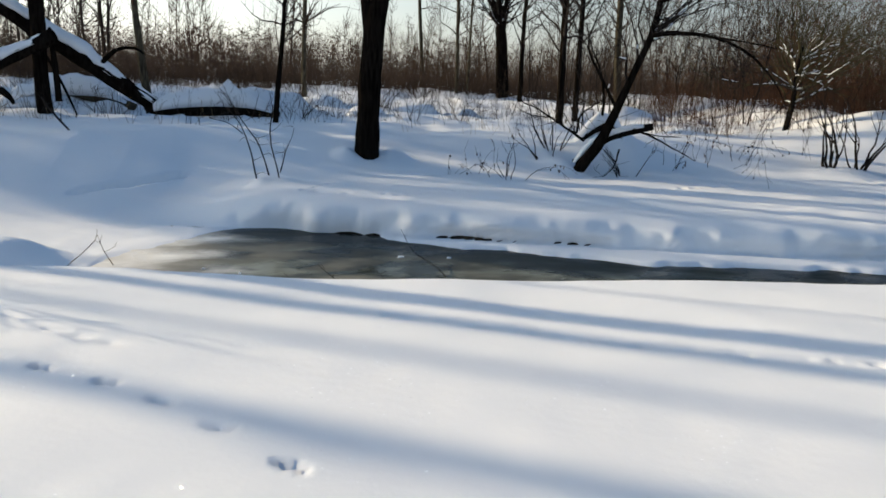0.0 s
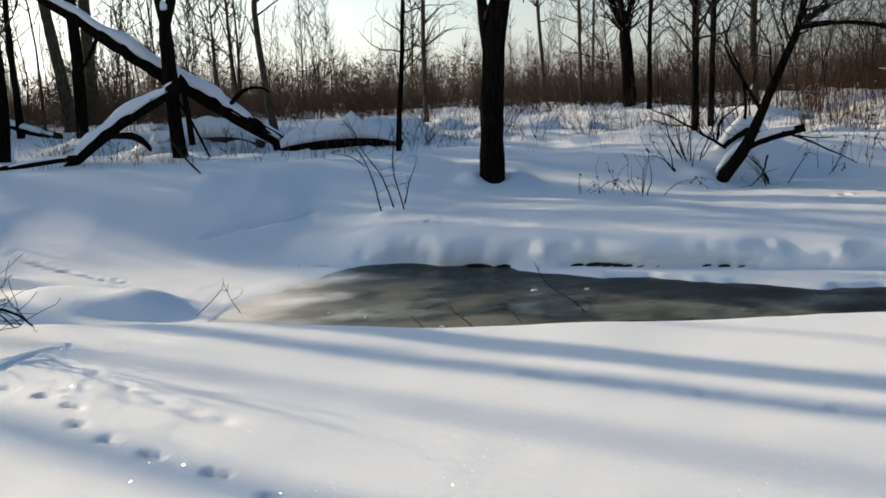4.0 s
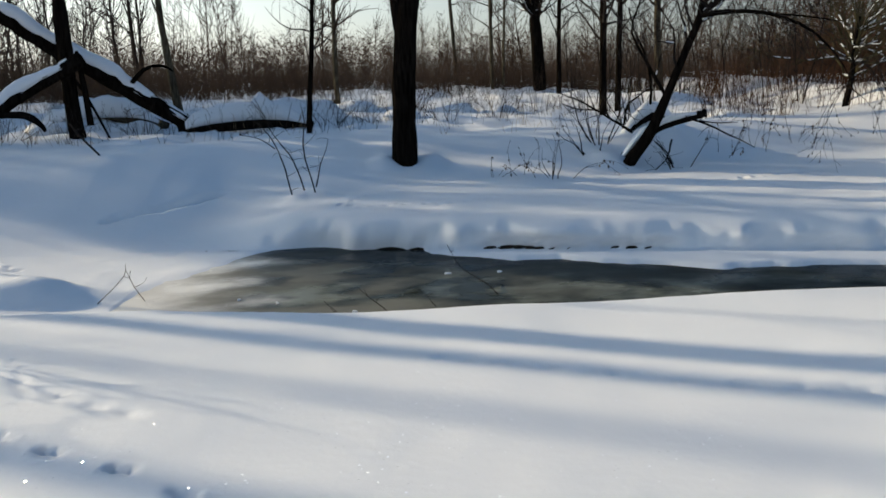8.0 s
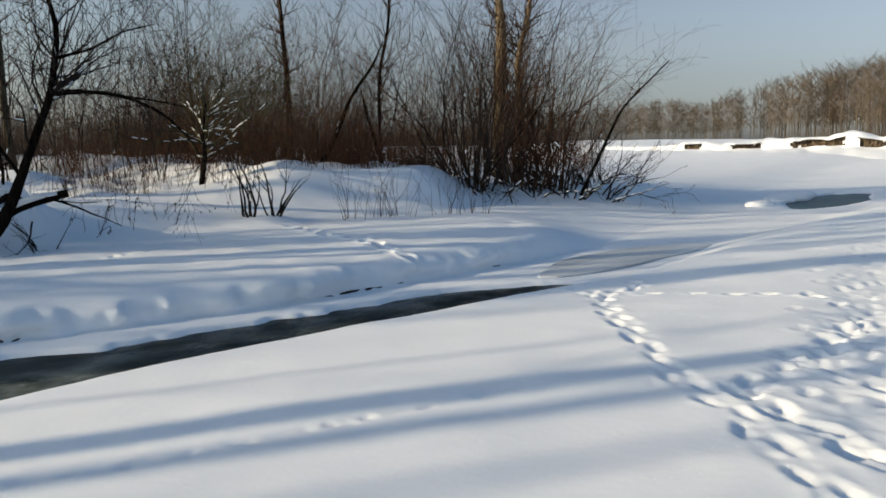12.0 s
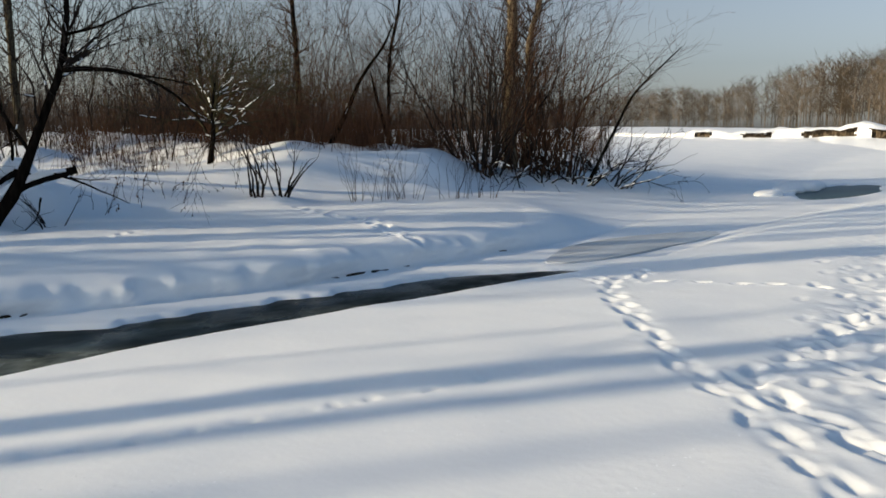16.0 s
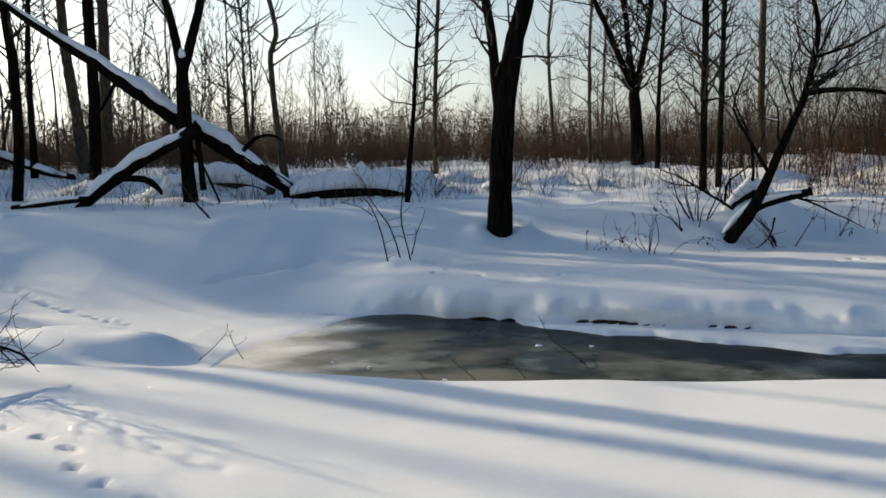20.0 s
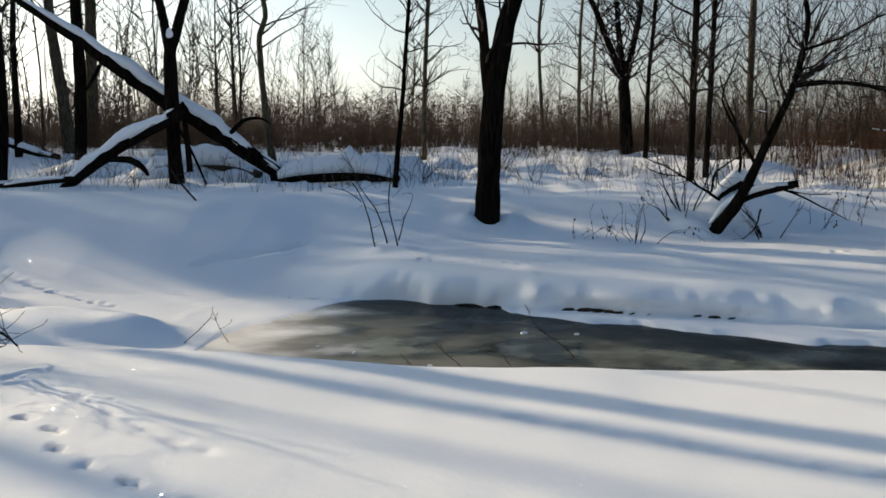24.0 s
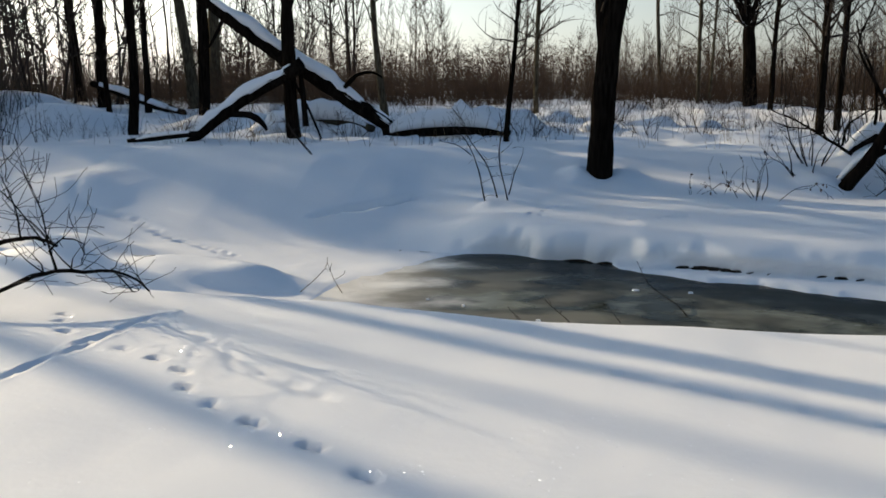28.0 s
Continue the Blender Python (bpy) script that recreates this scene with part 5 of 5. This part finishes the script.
thicket("shade_wood", "tall bare trees added beside the stream to shade the far bank", 400, 216, (26, 52), (-64, -24), (8, 14), TWIG_DARK, (0.05, 0.12), 30, 0.8, lambda x, y: wooded(x, y) & (0.5 * x + 0.866 * y < 15.8) & (0.5 * y - 0.866 * x > 26), 0.06)
thicket("brush", "bare brush on the snowy plain", 580, 202, (27, 42), (-40, 25), (0.5, 1.9), TWIG_HEDGE, (0.006, 0.013), 5, 1.6, lambda x, y: y > 25.5, 0.48, True, 1.7, False, 9)
thicket("low_scrub", "low dark twiggy scrub between the trunks", 150, 211, (17, 28), (-34, 24), (0.5, 1.3), TWIG_DARK, (0.004, 0.008), 6, 1.4, lambda x, y: y > crest(x) + 1.2, 0.4, True, 1.0, False, 8)
thicket("young_trees", "grey saplings and slender trees", 230, 203, (34, 100), (-42, 34), (5, 10), TWIG_BROWN, (0.025, 0.065), 34, 1.3, wooded, 0.06)
thicket("left_wood", "dense bare wood with snow between the trunks", 290, 204, (27, 95), (-62, -13), (5, 13), TWIG_DARK, (0.035, 0.10), 26, 0.8, wooded, 0.07)
thicket("left_brush", "dark bare undergrowth among the trunks", 330, 210, (24, 70), (-62, -14), (1.0, 3.6), TWIG_BROWN, (0.007, 0.017), 7, 1.4, wooded, 0.32, False, 0.9, False, 7)
thicket("right_brush", "rusty bare brush behind the willows", 220, 205, (24, 58), (28, 60), (1.4, 3.2), TWIG_RUST, (0.0055, 0.012), 7, 1.0, None, 0.40, True, 1.4, False, 12)
thicket("right_saplings", "slender brown shoots behind the willows", 250, 206, (23, 50), (18, 55), (2.0, 4.6), TWIG_BROWN, (0.010, 0.028), 12, 1.0, None, 0.14)
thicket("alder_stand", "close stand of slim dark alder stems", 38, 218, (21.5, 31), (15, 34), (3.0, 5.2), TWIG_DARK, (0.016, 0.032), 8, 1.0, lambda x, y: (y > crest(x) + 1.5) & (y > 17.5), 0.09)
thicket("willow_belt", "dense rusty willow undergrowth along the bank top", 430, 212, (19.5, 29), (24, 57), (0.6, 1.7), TWIG_RUST, (0.006, 0.012), 8, 1.1, lambda x, y: (y > crest(x) + 0.7) & (x < 25), 0.2, True, 1.1, False, 7)


def far_woodland(name, label, n, seed, near_far, az, mat):
    """Bare trees along a bend of the valley: trunks, rising limbs and fine twigs, taller where the wood comes nearer."""
    rng = np.random.RandomState(seed)
    a = rng.uniform(az[0], az[1], n)
    d = np.interp(a, [58, 68, 85], [205, 195, 140]) + rng.uniform(near_far[0], near_far[1], n)
    top = d * table(a, (46, 0.03), (60, 0.046), (65, 0.053), (67, 0.047), (68.5, 0.06), (72, 0.074), (77, 0.097), (83, 0.116), (104, 0.12))
    h = top * (0.74 + 0.2 * rng.rand(n) + 0.12 * vnoise(a, 0 * a, 1.6, 83))
    x, y = np.sin(np.radians(a)) * d, np.cos(np.radians(a)) * d
    p = np.stack([x, y, land(x, y) - 0.3], 1)
    r0 = 0.0042 * h * rng.uniform(0.7, 1.3, n)
    lean = rng.normal(0, 0.06, (n, 2))
    mid = p + np.concatenate([lean * (h * 0.5)[:, None], (h * 0.5)[:, None]], 1)
    tip = mid + np.concatenate([(lean + rng.normal(0, 0.08, (n, 2))) * (h * 0.45)[:, None], (h * 0.45)[:, None]], 1)
    col = lambda v: v[:, None]
    rows = [np.concatenate([p, mid, col(r0), col(r0 * 0.55)], 1), np.concatenate([mid, tip, col(r0 * 0.55), col(r0 * 0.12)], 1)]
    for k in range(13):
        u = rng.uniform(0.15, 0.9, n)
        s = np.where(col(u < 0.5), p + (mid - p) * col(u * 2), mid + (tip - mid) * col(u * 2 - 1))
        t, ln = rng.uniform(0, 2 * np.pi, n), h * rng.uniform(0.12, 0.26, n) * (1.15 - 0.6 * u)
        e = s + np.stack([np.cos(t) * ln * 0.85, np.sin(t) * ln * 0.85, ln * rng.uniform(0.3, 1.0, n)], 1)
        rows.append(np.concatenate([s, e, col(r0 * 0.35), col(r0 * 0.15)], 1))
        for j in range(7):
            v = rng.uniform(0.25, 1.0, n)
            b, w, lt = s + (e - s) * col(v), t + rng.normal(0, 0.9, n), h * rng.uniform(0.05, 0.12, n)
            rows.append(np.concatenate([b, b + np.stack([np.cos(w) * lt * 0.55, np.sin(w) * lt * 0.55, lt * rng.uniform(0.35, 1.0, n)], 1), col(r0 * 0.3), col(r0 * 0.14)], 1))
    return tagged(new(name, sticks(np.concatenate(rows), mat, name)), label, "woodland", kind="stuff")


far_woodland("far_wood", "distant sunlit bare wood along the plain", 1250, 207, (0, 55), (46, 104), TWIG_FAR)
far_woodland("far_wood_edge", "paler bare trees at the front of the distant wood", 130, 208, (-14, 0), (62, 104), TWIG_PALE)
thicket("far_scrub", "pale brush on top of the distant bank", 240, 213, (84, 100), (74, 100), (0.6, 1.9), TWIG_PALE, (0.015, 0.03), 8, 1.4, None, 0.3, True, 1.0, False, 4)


# ---- small things by the water ----
def branch_thing(name, at, lines, label, seed, mat=None, twigs=6, length=0.35, group="fallen branches"):
    rng = np.random.RandomState(seed)
    root = thing(name, at, label, "branch", group)
    for k, line in enumerate(lines):
        p = [(x - at[0], y - at[1], z - at[2], r) for x, y, z, r in line]
        stem = part("branch", limb_mesh("branch", p, mat or BARK_DARK, 7, seed + k, 0.06, 0.08), root)
        segs = []
        path, radii = spline(p, 0.1)
        for _ in range(twigs):
            i = rng.randint(1, len(path))
            grow(segs, rng, path[i], (rng.normal(0, 0.6), rng.normal(0, 0.6), rng.uniform(-0.2, 1)), length * rng.uniform(0.4, 1.2), max(0.004, radii[i] * 0.5), 1, 0.09, 0.2, 0.02, 0.5, (25, 60), 0.2, 0.5, 0.0025)
        if segs:
            joined(part("growth", sticks(segs, TWIG_DARK, "twigs"), stem))
    return root


branch_thing("fallen_branch", (-3.8, 5.8, 0.0), [
    [(-4.05, 5.05, 0.02, 0.0136), (-3.85, 5.36, 0.16, 0.0149), (-3.70, 5.70, 0.21, 0.0161), (-3.54, 5.81, 0.18, 0.0149), (-3.36, 5.91, 0.17, 0.0124), (-3.17, 5.90, 0.10, 0.0087), (-3.05, 5.85, 0.03, 0.0050)],
    [(-3.70, 5.70, 0.21, 0.0124), (-3.85, 5.85, 0.38, 0.0068), (-3.86, 5.84, 0.61, 0.0050), (-3.90, 5.81, 0.79, 0.0037), (-3.95, 5.78, 1.0, 0.0025)],
    [(-3.86, 5.84, 0.36, 0.0068), (-4.01, 5.74, 0.67, 0.0050), (-4.09, 5.68, 0.80, 0.0037), (-4.2, 5.6, 0.95, 0.0025)],
    [(-3.84, 5.95, 0.34, 0.0136), (-4.02, 5.97, 0.40, 0.0161), (-4.24, 5.82, 0.38, 0.0198), (-4.7, 5.6, 0.3, 0.0279), (-5.2, 5.4, -0.05, 0.0310)],
    [(-3.86, 5.86, 0.30, 0.0087), (-3.76, 5.90, 0.40, 0.0068), (-3.63, 5.99, 0.34, 0.0050), (-3.55, 5.80, 0.22, 0.0025)],
    [(-3.36, 5.91, 0.17, 0.0062), (-3.18, 5.78, 0.09, 0.0050), (-3.08, 5.72, 0.04, 0.0037), (-3.03, 5.75, 0.08, 0.0019)],
    [(-4.1, 5.9, 0.38, 0.0087), (-4.15, 5.95, 0.65, 0.0062), (-4.3, 6.0, 0.95, 0.0031)]],
    "dark forked dead branch lying on the snowy bank", 701, twigs=13, length=0.42)
branch_thing("fallen_branch", (4.35, 14.2, 0.45), [
    [(4.95, 13.73, 0.52, 0.028), (4.63, 13.85, 0.74, 0.021), (4.22, 13.98, 1.00, 0.015), (3.74, 14.11, 1.23, 0.008)],
    [(4.88, 13.97, 0.64, 0.024), (4.92, 13.96, 0.95, 0.019), (5.14, 13.88, 1.17, 0.013), (5.39, 13.78, 1.35, 0.008)],
    [(4.62, 13.96, 0.76, 0.018), (4.52, 13.99, 1.00, 0.012), (4.65, 13.94, 1.25, 0.006)],
    [(4.40, 13.92, 0.91, 0.014), (4.03, 14.03, 0.95, 0.009), (3.79, 14.10, 1.05, 0.005)],
    [(5.20, 14.28, 0.53, 0.035), (5.38, 14.22, 0.84, 0.030), (5.43, 14.20, 1.25, 0.026), (5.35, 14.23, 1.75, 0.021), (5.15, 14.30, 2.25, 0.017), (5.05, 14.34, 2.65, 0.012)]],
    "dark tangle of dead branches beside the leaning tree", 707, twigs=9, length=0.5)
branch_thing("fallen_branch", (5.6, 13.2, 0.35), [
    [(5.60, 13.05, 0.79, 0.022), (5.97, 12.88, 0.64, 0.017), (6.32, 12.71, 0.45, 0.011), (6.59, 12.58, 0.30, 0.006)],
    [(5.81, 12.96, 0.73, 0.014), (6.04, 12.85, 0.70, 0.009), (6.35, 12.70, 0.71, 0.005)],
    [(5.18, 12.57, 0.47, 0.016), (5.13, 12.60, 0.20, 0.011), (4.96, 12.66, -0.01, 0.006)]],
    "dark drooping dead branch on the snow slope", 708, twigs=7, length=0.35)
branch_thing("ice_twig", (-2.3, 7.87, -0.46), [[(-2.45, 7.84, -0.50, 0.0050), (-2.30, 7.87, -0.36, 0.0043), (-2.18, 7.91, -0.24, 0.0031), (-2.15, 7.91, -0.12, 0.0019)], [(-2.02, 7.95, -0.5, 0.0043), (-2.1, 7.93, -0.36, 0.0037), (-2.16, 7.91, -0.18, 0.0019)]],
    "thin brown twig frozen into the ice edge", 702, TWIG_PALE, 2, 0.15, "twigs in the stream")
branch_thing("drowned_stick", (1.2, 8.0, -0.5), [[(1.0, 8.35, -0.18, 0.0025), (1.1, 8.1, -0.38, 0.0043), (1.3, 7.6, -0.47, 0.0056), (1.4, 7.2, -0.55, 0.0056)]], "thin stick slanting out of the water", 703, BARK_DARK, 1, 0.12, "twigs in the stream")
branch_thing("drowned_stick", (0.3, 7.1, -0.5), [[(0.05, 7.4, -0.36, 0.0019), (0.2, 7.2, -0.44, 0.0037), (0.4, 6.9, -0.54, 0.0043)]], "thin stick slanting out of the water", 704, BARK_DARK, 2, 0.15, "twigs in the stream")
branch_thing("drowned_stick", (-0.15, 7.0, -0.5), [[(-0.28, 7.25, -0.42, 0.0019), (-0.15, 7.0, -0.48, 0.0031), (-0.08, 6.8, -0.54, 0.0037)]], "thin twig poking out of the shallow water", 705, BARK_DARK, 2, 0.12, "twigs in the stream")
branch_thing("drowned_stick", (0.75, 7.2, -0.5), [[(0.6, 7.5, -0.40, 0.0019), (0.72, 7.2, -0.47, 0.0031), (0.8, 6.95, -0.54, 0.0037)]], "thin twig poking out of the shallow water", 706, BARK_DARK, 1, 0.1, "twigs in the stream")
for k, (ix, iy, size) in enumerate([(-1.1, 7.75, 0.018), (-0.72, 7.55, 0.016), (-0.95, 7.05, 0.02), (0.0, 7.1, 0.022), (1.0, 8.35, 0.035), (1.55, 8.3, 0.03), (1.15, 7.0, 0.024)]):
    rng = np.random.RandomState(770 + k)
    ring = [(size * rng.uniform(0.7, 1.3) * math.cos(q), size * 0.6 * rng.uniform(0.7, 1.3) * math.sin(q)) for q in np.arange(0, 6.2, 0.9)]
    m = len(ring)
    verts = [(x, y, -0.01) for x, y in ring] + [(x * 0.8, y * 0.8, 0.012) for x, y in ring]
    faces = [tuple(range(m, 2 * m))] + [(i, (i + 1) % m, m + (i + 1) % m, m + i) for i in range(m)]
    ob = tagged(new("ice_chip", mesh_of("ice_chip", verts, faces, SNOW_CAP, False)), "small white chip of ice floating on the stream", "ice", "floating ice chips")
    ob.location = (ix, iy, -0.495)
for k, (sx, sy, sh) in enumerate([(19.4, 14.6, 2.2), (20.6, 14.0, 2.4), (21.5, 13.3, 2.2), (22.4, 12.6, 2.0), (23.4, 13.2, 2.2), (25.2, 14.6, 2.0)]):
    shrub("shrub", (sx, sy), "low bowed branches weighed down with snow", 720 + k, 10, sh * 1.15, 1.2, 0.034, TWIG_DARK, 2, 0.2, 1.9, 0.006, "snowy low branches", 0, True, 0.55, -0.02)


# ---- the cut bank far across the plain ----
def cut_bank():
    """A low eroded bank along the bend: snow over it, bare earth where it has slipped."""
    root = thing("cut_bank", (76.0, 20.0, z_at(76.0, 20.0)), "snow-capped eroded bank of brown earth", "bank")
    ox, oy = root.location[:2]
    az = np.arange(56.0, 100.0, 0.16)
    n = len(az)
    u = az * 1.35
    wob = lambda size, shift: vnoise(u, 0 * u, size, shift) - 0.5
    r = 77.5 + 2.2 * wob(7.0, 90) + 0.9 * wob(2.0, 91)
    h = table(az, (56, 0.1), (61, 0.45), (66, 0.7), (70, 0.95), (75, 1.25), (79, 1.25), (82, 1.1), (86, 0.7), (100, 0.5)) * (1 + 0.45 * wob(2.6, 92) + 0.25 * wob(0.8, 93))
    slips = ((69.8, 1.3), (73.9, 2.1), (77.3, 1.0), (79.6, 1.4), (66.4, 0.6))
    bare = np.max([1 - smoothstep(0.7, 1.05, np.abs(az - c + 0.8 * wob(0.9, 95)) / w) for c, w in slips], 0)
    rows = []
    for dr, dz, rough in ((-7.0, -0.9, 0.0), (-2.4, 0.02, 0.18), (-0.9, 0.16, 0.34), (-0.2, 0.30, 0.20), (-0.12, 0.42, 0.16), (-0.05, 0.55, 0.16), (0.0, 0.68, 0.16), (0.02, 0.82, 0.16), (0.5, 1.0, 0.24), (2.6, 1.06, 0.24), (9.0, 0.9, 0.1), (22.0, -0.4, 0.0)):
        k = len(rows)
        rr = r + dr + rough * 2.0 * wob(1.1, 96 + k) - (0.35 * bare if 7 <= k <= 8 else 0)
        zz = h * dz + rough * (1.0 * wob(0.9, 110 + k) + 0.8 * wob(2.3, 120 + k)) * np.minimum(1, h)
        rows.append(np.stack([np.sin(np.radians(az)) * rr - ox, np.cos(np.radians(az)) * rr - oy, zz], 1))
    m, verts = len(rows), np.stack(rows, 1).reshape(-1, 3)
    faces = [(a * m + b, a * m + m + b, a * m + m + b + 1, a * m + b + 1) for a in range(n - 1) for b in range(m - 1) if not (3 <= b <= 6 and bare[a] > 0.35 + 0.5 * TABLE[a % 256, b] + 0.12 * abs(b - 4.5))]
    part("snow", mesh_of("snow", verts, faces, SNOW_CAP), root, "overhanging snow on top")
    a = 0
    while a < n:
        b = a
        while b < n and bare[b] > 0.3:
            b += 1
        if b - a > 3:
            v, f = [], []
            for k in range(a, b):
                for dr, dz in ((0.15, -0.3), (0.12, 0.3), (0.25, 0.6), (0.3, 0.84), (1.2, 0.84)):
                    q = r[k] + dr + 0.12 * math.sin(k * 1.7 + dz * 5)
                    v.append((math.sin(radians(az[k])) * q - ox, math.cos(radians(az[k])) * q - oy, h[k] * dz))
            f = [(k * 5 + j, k * 5 + 5 + j, k * 5 + 6 + j, k * 5 + 1 + j) for k in range(b - a - 1) for j in range(4)]
            part("earth_face", mesh_of("face", v, f, BANK_EARTH, False), root, "bare brown earth face")
        a = max(b, a + 1)


cut_bank()
for k, (bx, by, bs) in enumerate([(29.2, 9.5, 0.5), (30.6, 9.55, 0.7), (31.9, 9.6, 0.5), (26.4, 9.2, 0.4)]):
    rng = np.random.RandomState(760 + k)
    bm = bmesh.new()
    bmesh.ops.create_icosphere(bm, subdivisions=3, radius=bs)
    for v in bm.verts:
        v.co.x *= 1.5
        v.co.z *= 0.42
        v.co *= 1 + 0.25 * (noise.noise(v.co * 1.7 + Vector((k * 7, 0, 0))))
    me = bpy.data.meshes.new("snow_lump")
    bm.to_mesh(me), bm.free()
    me.materials.append(SNOW_CAP)
    me.polygons.foreach_set("use_smooth", [True] * len(me.polygons))
    ob = tagged(new("snow_lump", me), "rounded snow lump at the rim of the pool", "snow", "snow lumps")
    ob.location = (bx, by, z_at(bx, by) + 0.02)

# ---- saplings standing in the snow ----
branch_thing("sapling", (-0.82, 11.77, z_at(-0.82, 11.77)), [
    [(-0.80, 11.77, -0.10, 0.012), (-0.92, 11.76, 0.40, 0.010), (-1.00, 11.75, 0.65, 0.008), (-1.10, 11.75, 0.84, 0.008), (-1.26, 11.73, 1.0, 0.003)],
    [(-1.0, 11.75, 0.62, 0.008), (-1.18, 11.74, 0.76, 0.006), (-1.47, 11.71, 0.84, 0.003)],
    [(-0.64, 11.85, 0.0, 0.012), (-0.79, 11.87, 0.45, 0.010), (-0.98, 11.86, 0.74, 0.008), (-1.14, 11.84, 1.03, 0.003)]],
    "bare dark sapling leaning out of a snow mound", 711, TWIG_DARK, 6, 0.3, "saplings")
branch_thing("sapling", (-0.47, 11.79, z_at(-0.47, 11.79)), [
    [(-0.46, 11.79, -0.1, 0.012), (-0.56, 11.79, 0.36, 0.010), (-0.60, 11.78, 0.65, 0.010), (-0.57, 11.79, 1.02, 0.007), (-0.62, 11.78, 1.25, 0.003)],
    [(-0.47, 11.79, 0.05, 0.010), (-0.40, 11.79, 0.36, 0.008), (-0.31, 11.80, 0.57, 0.005), (-0.27, 11.80, 0.74, 0.003)]],
    "slim bare forked sapling in a snow mound", 712, TWIG_DARK, 6, 0.3, "saplings")
branch_thing("sapling", (-3.9, 13.75, z_at(-3.9, 13.75)), [
    [(-3.80, 13.80, 0.1, 0.012), (-3.95, 13.75, 0.42, 0.016), (-4.2, 13.7, 0.75, 0.018), (-4.35, 13.65, 1.0, 0.014)]],
    "short broken branch stuck in the snow slope", 713, TWIG_DARK, 5, 0.3, "saplings")
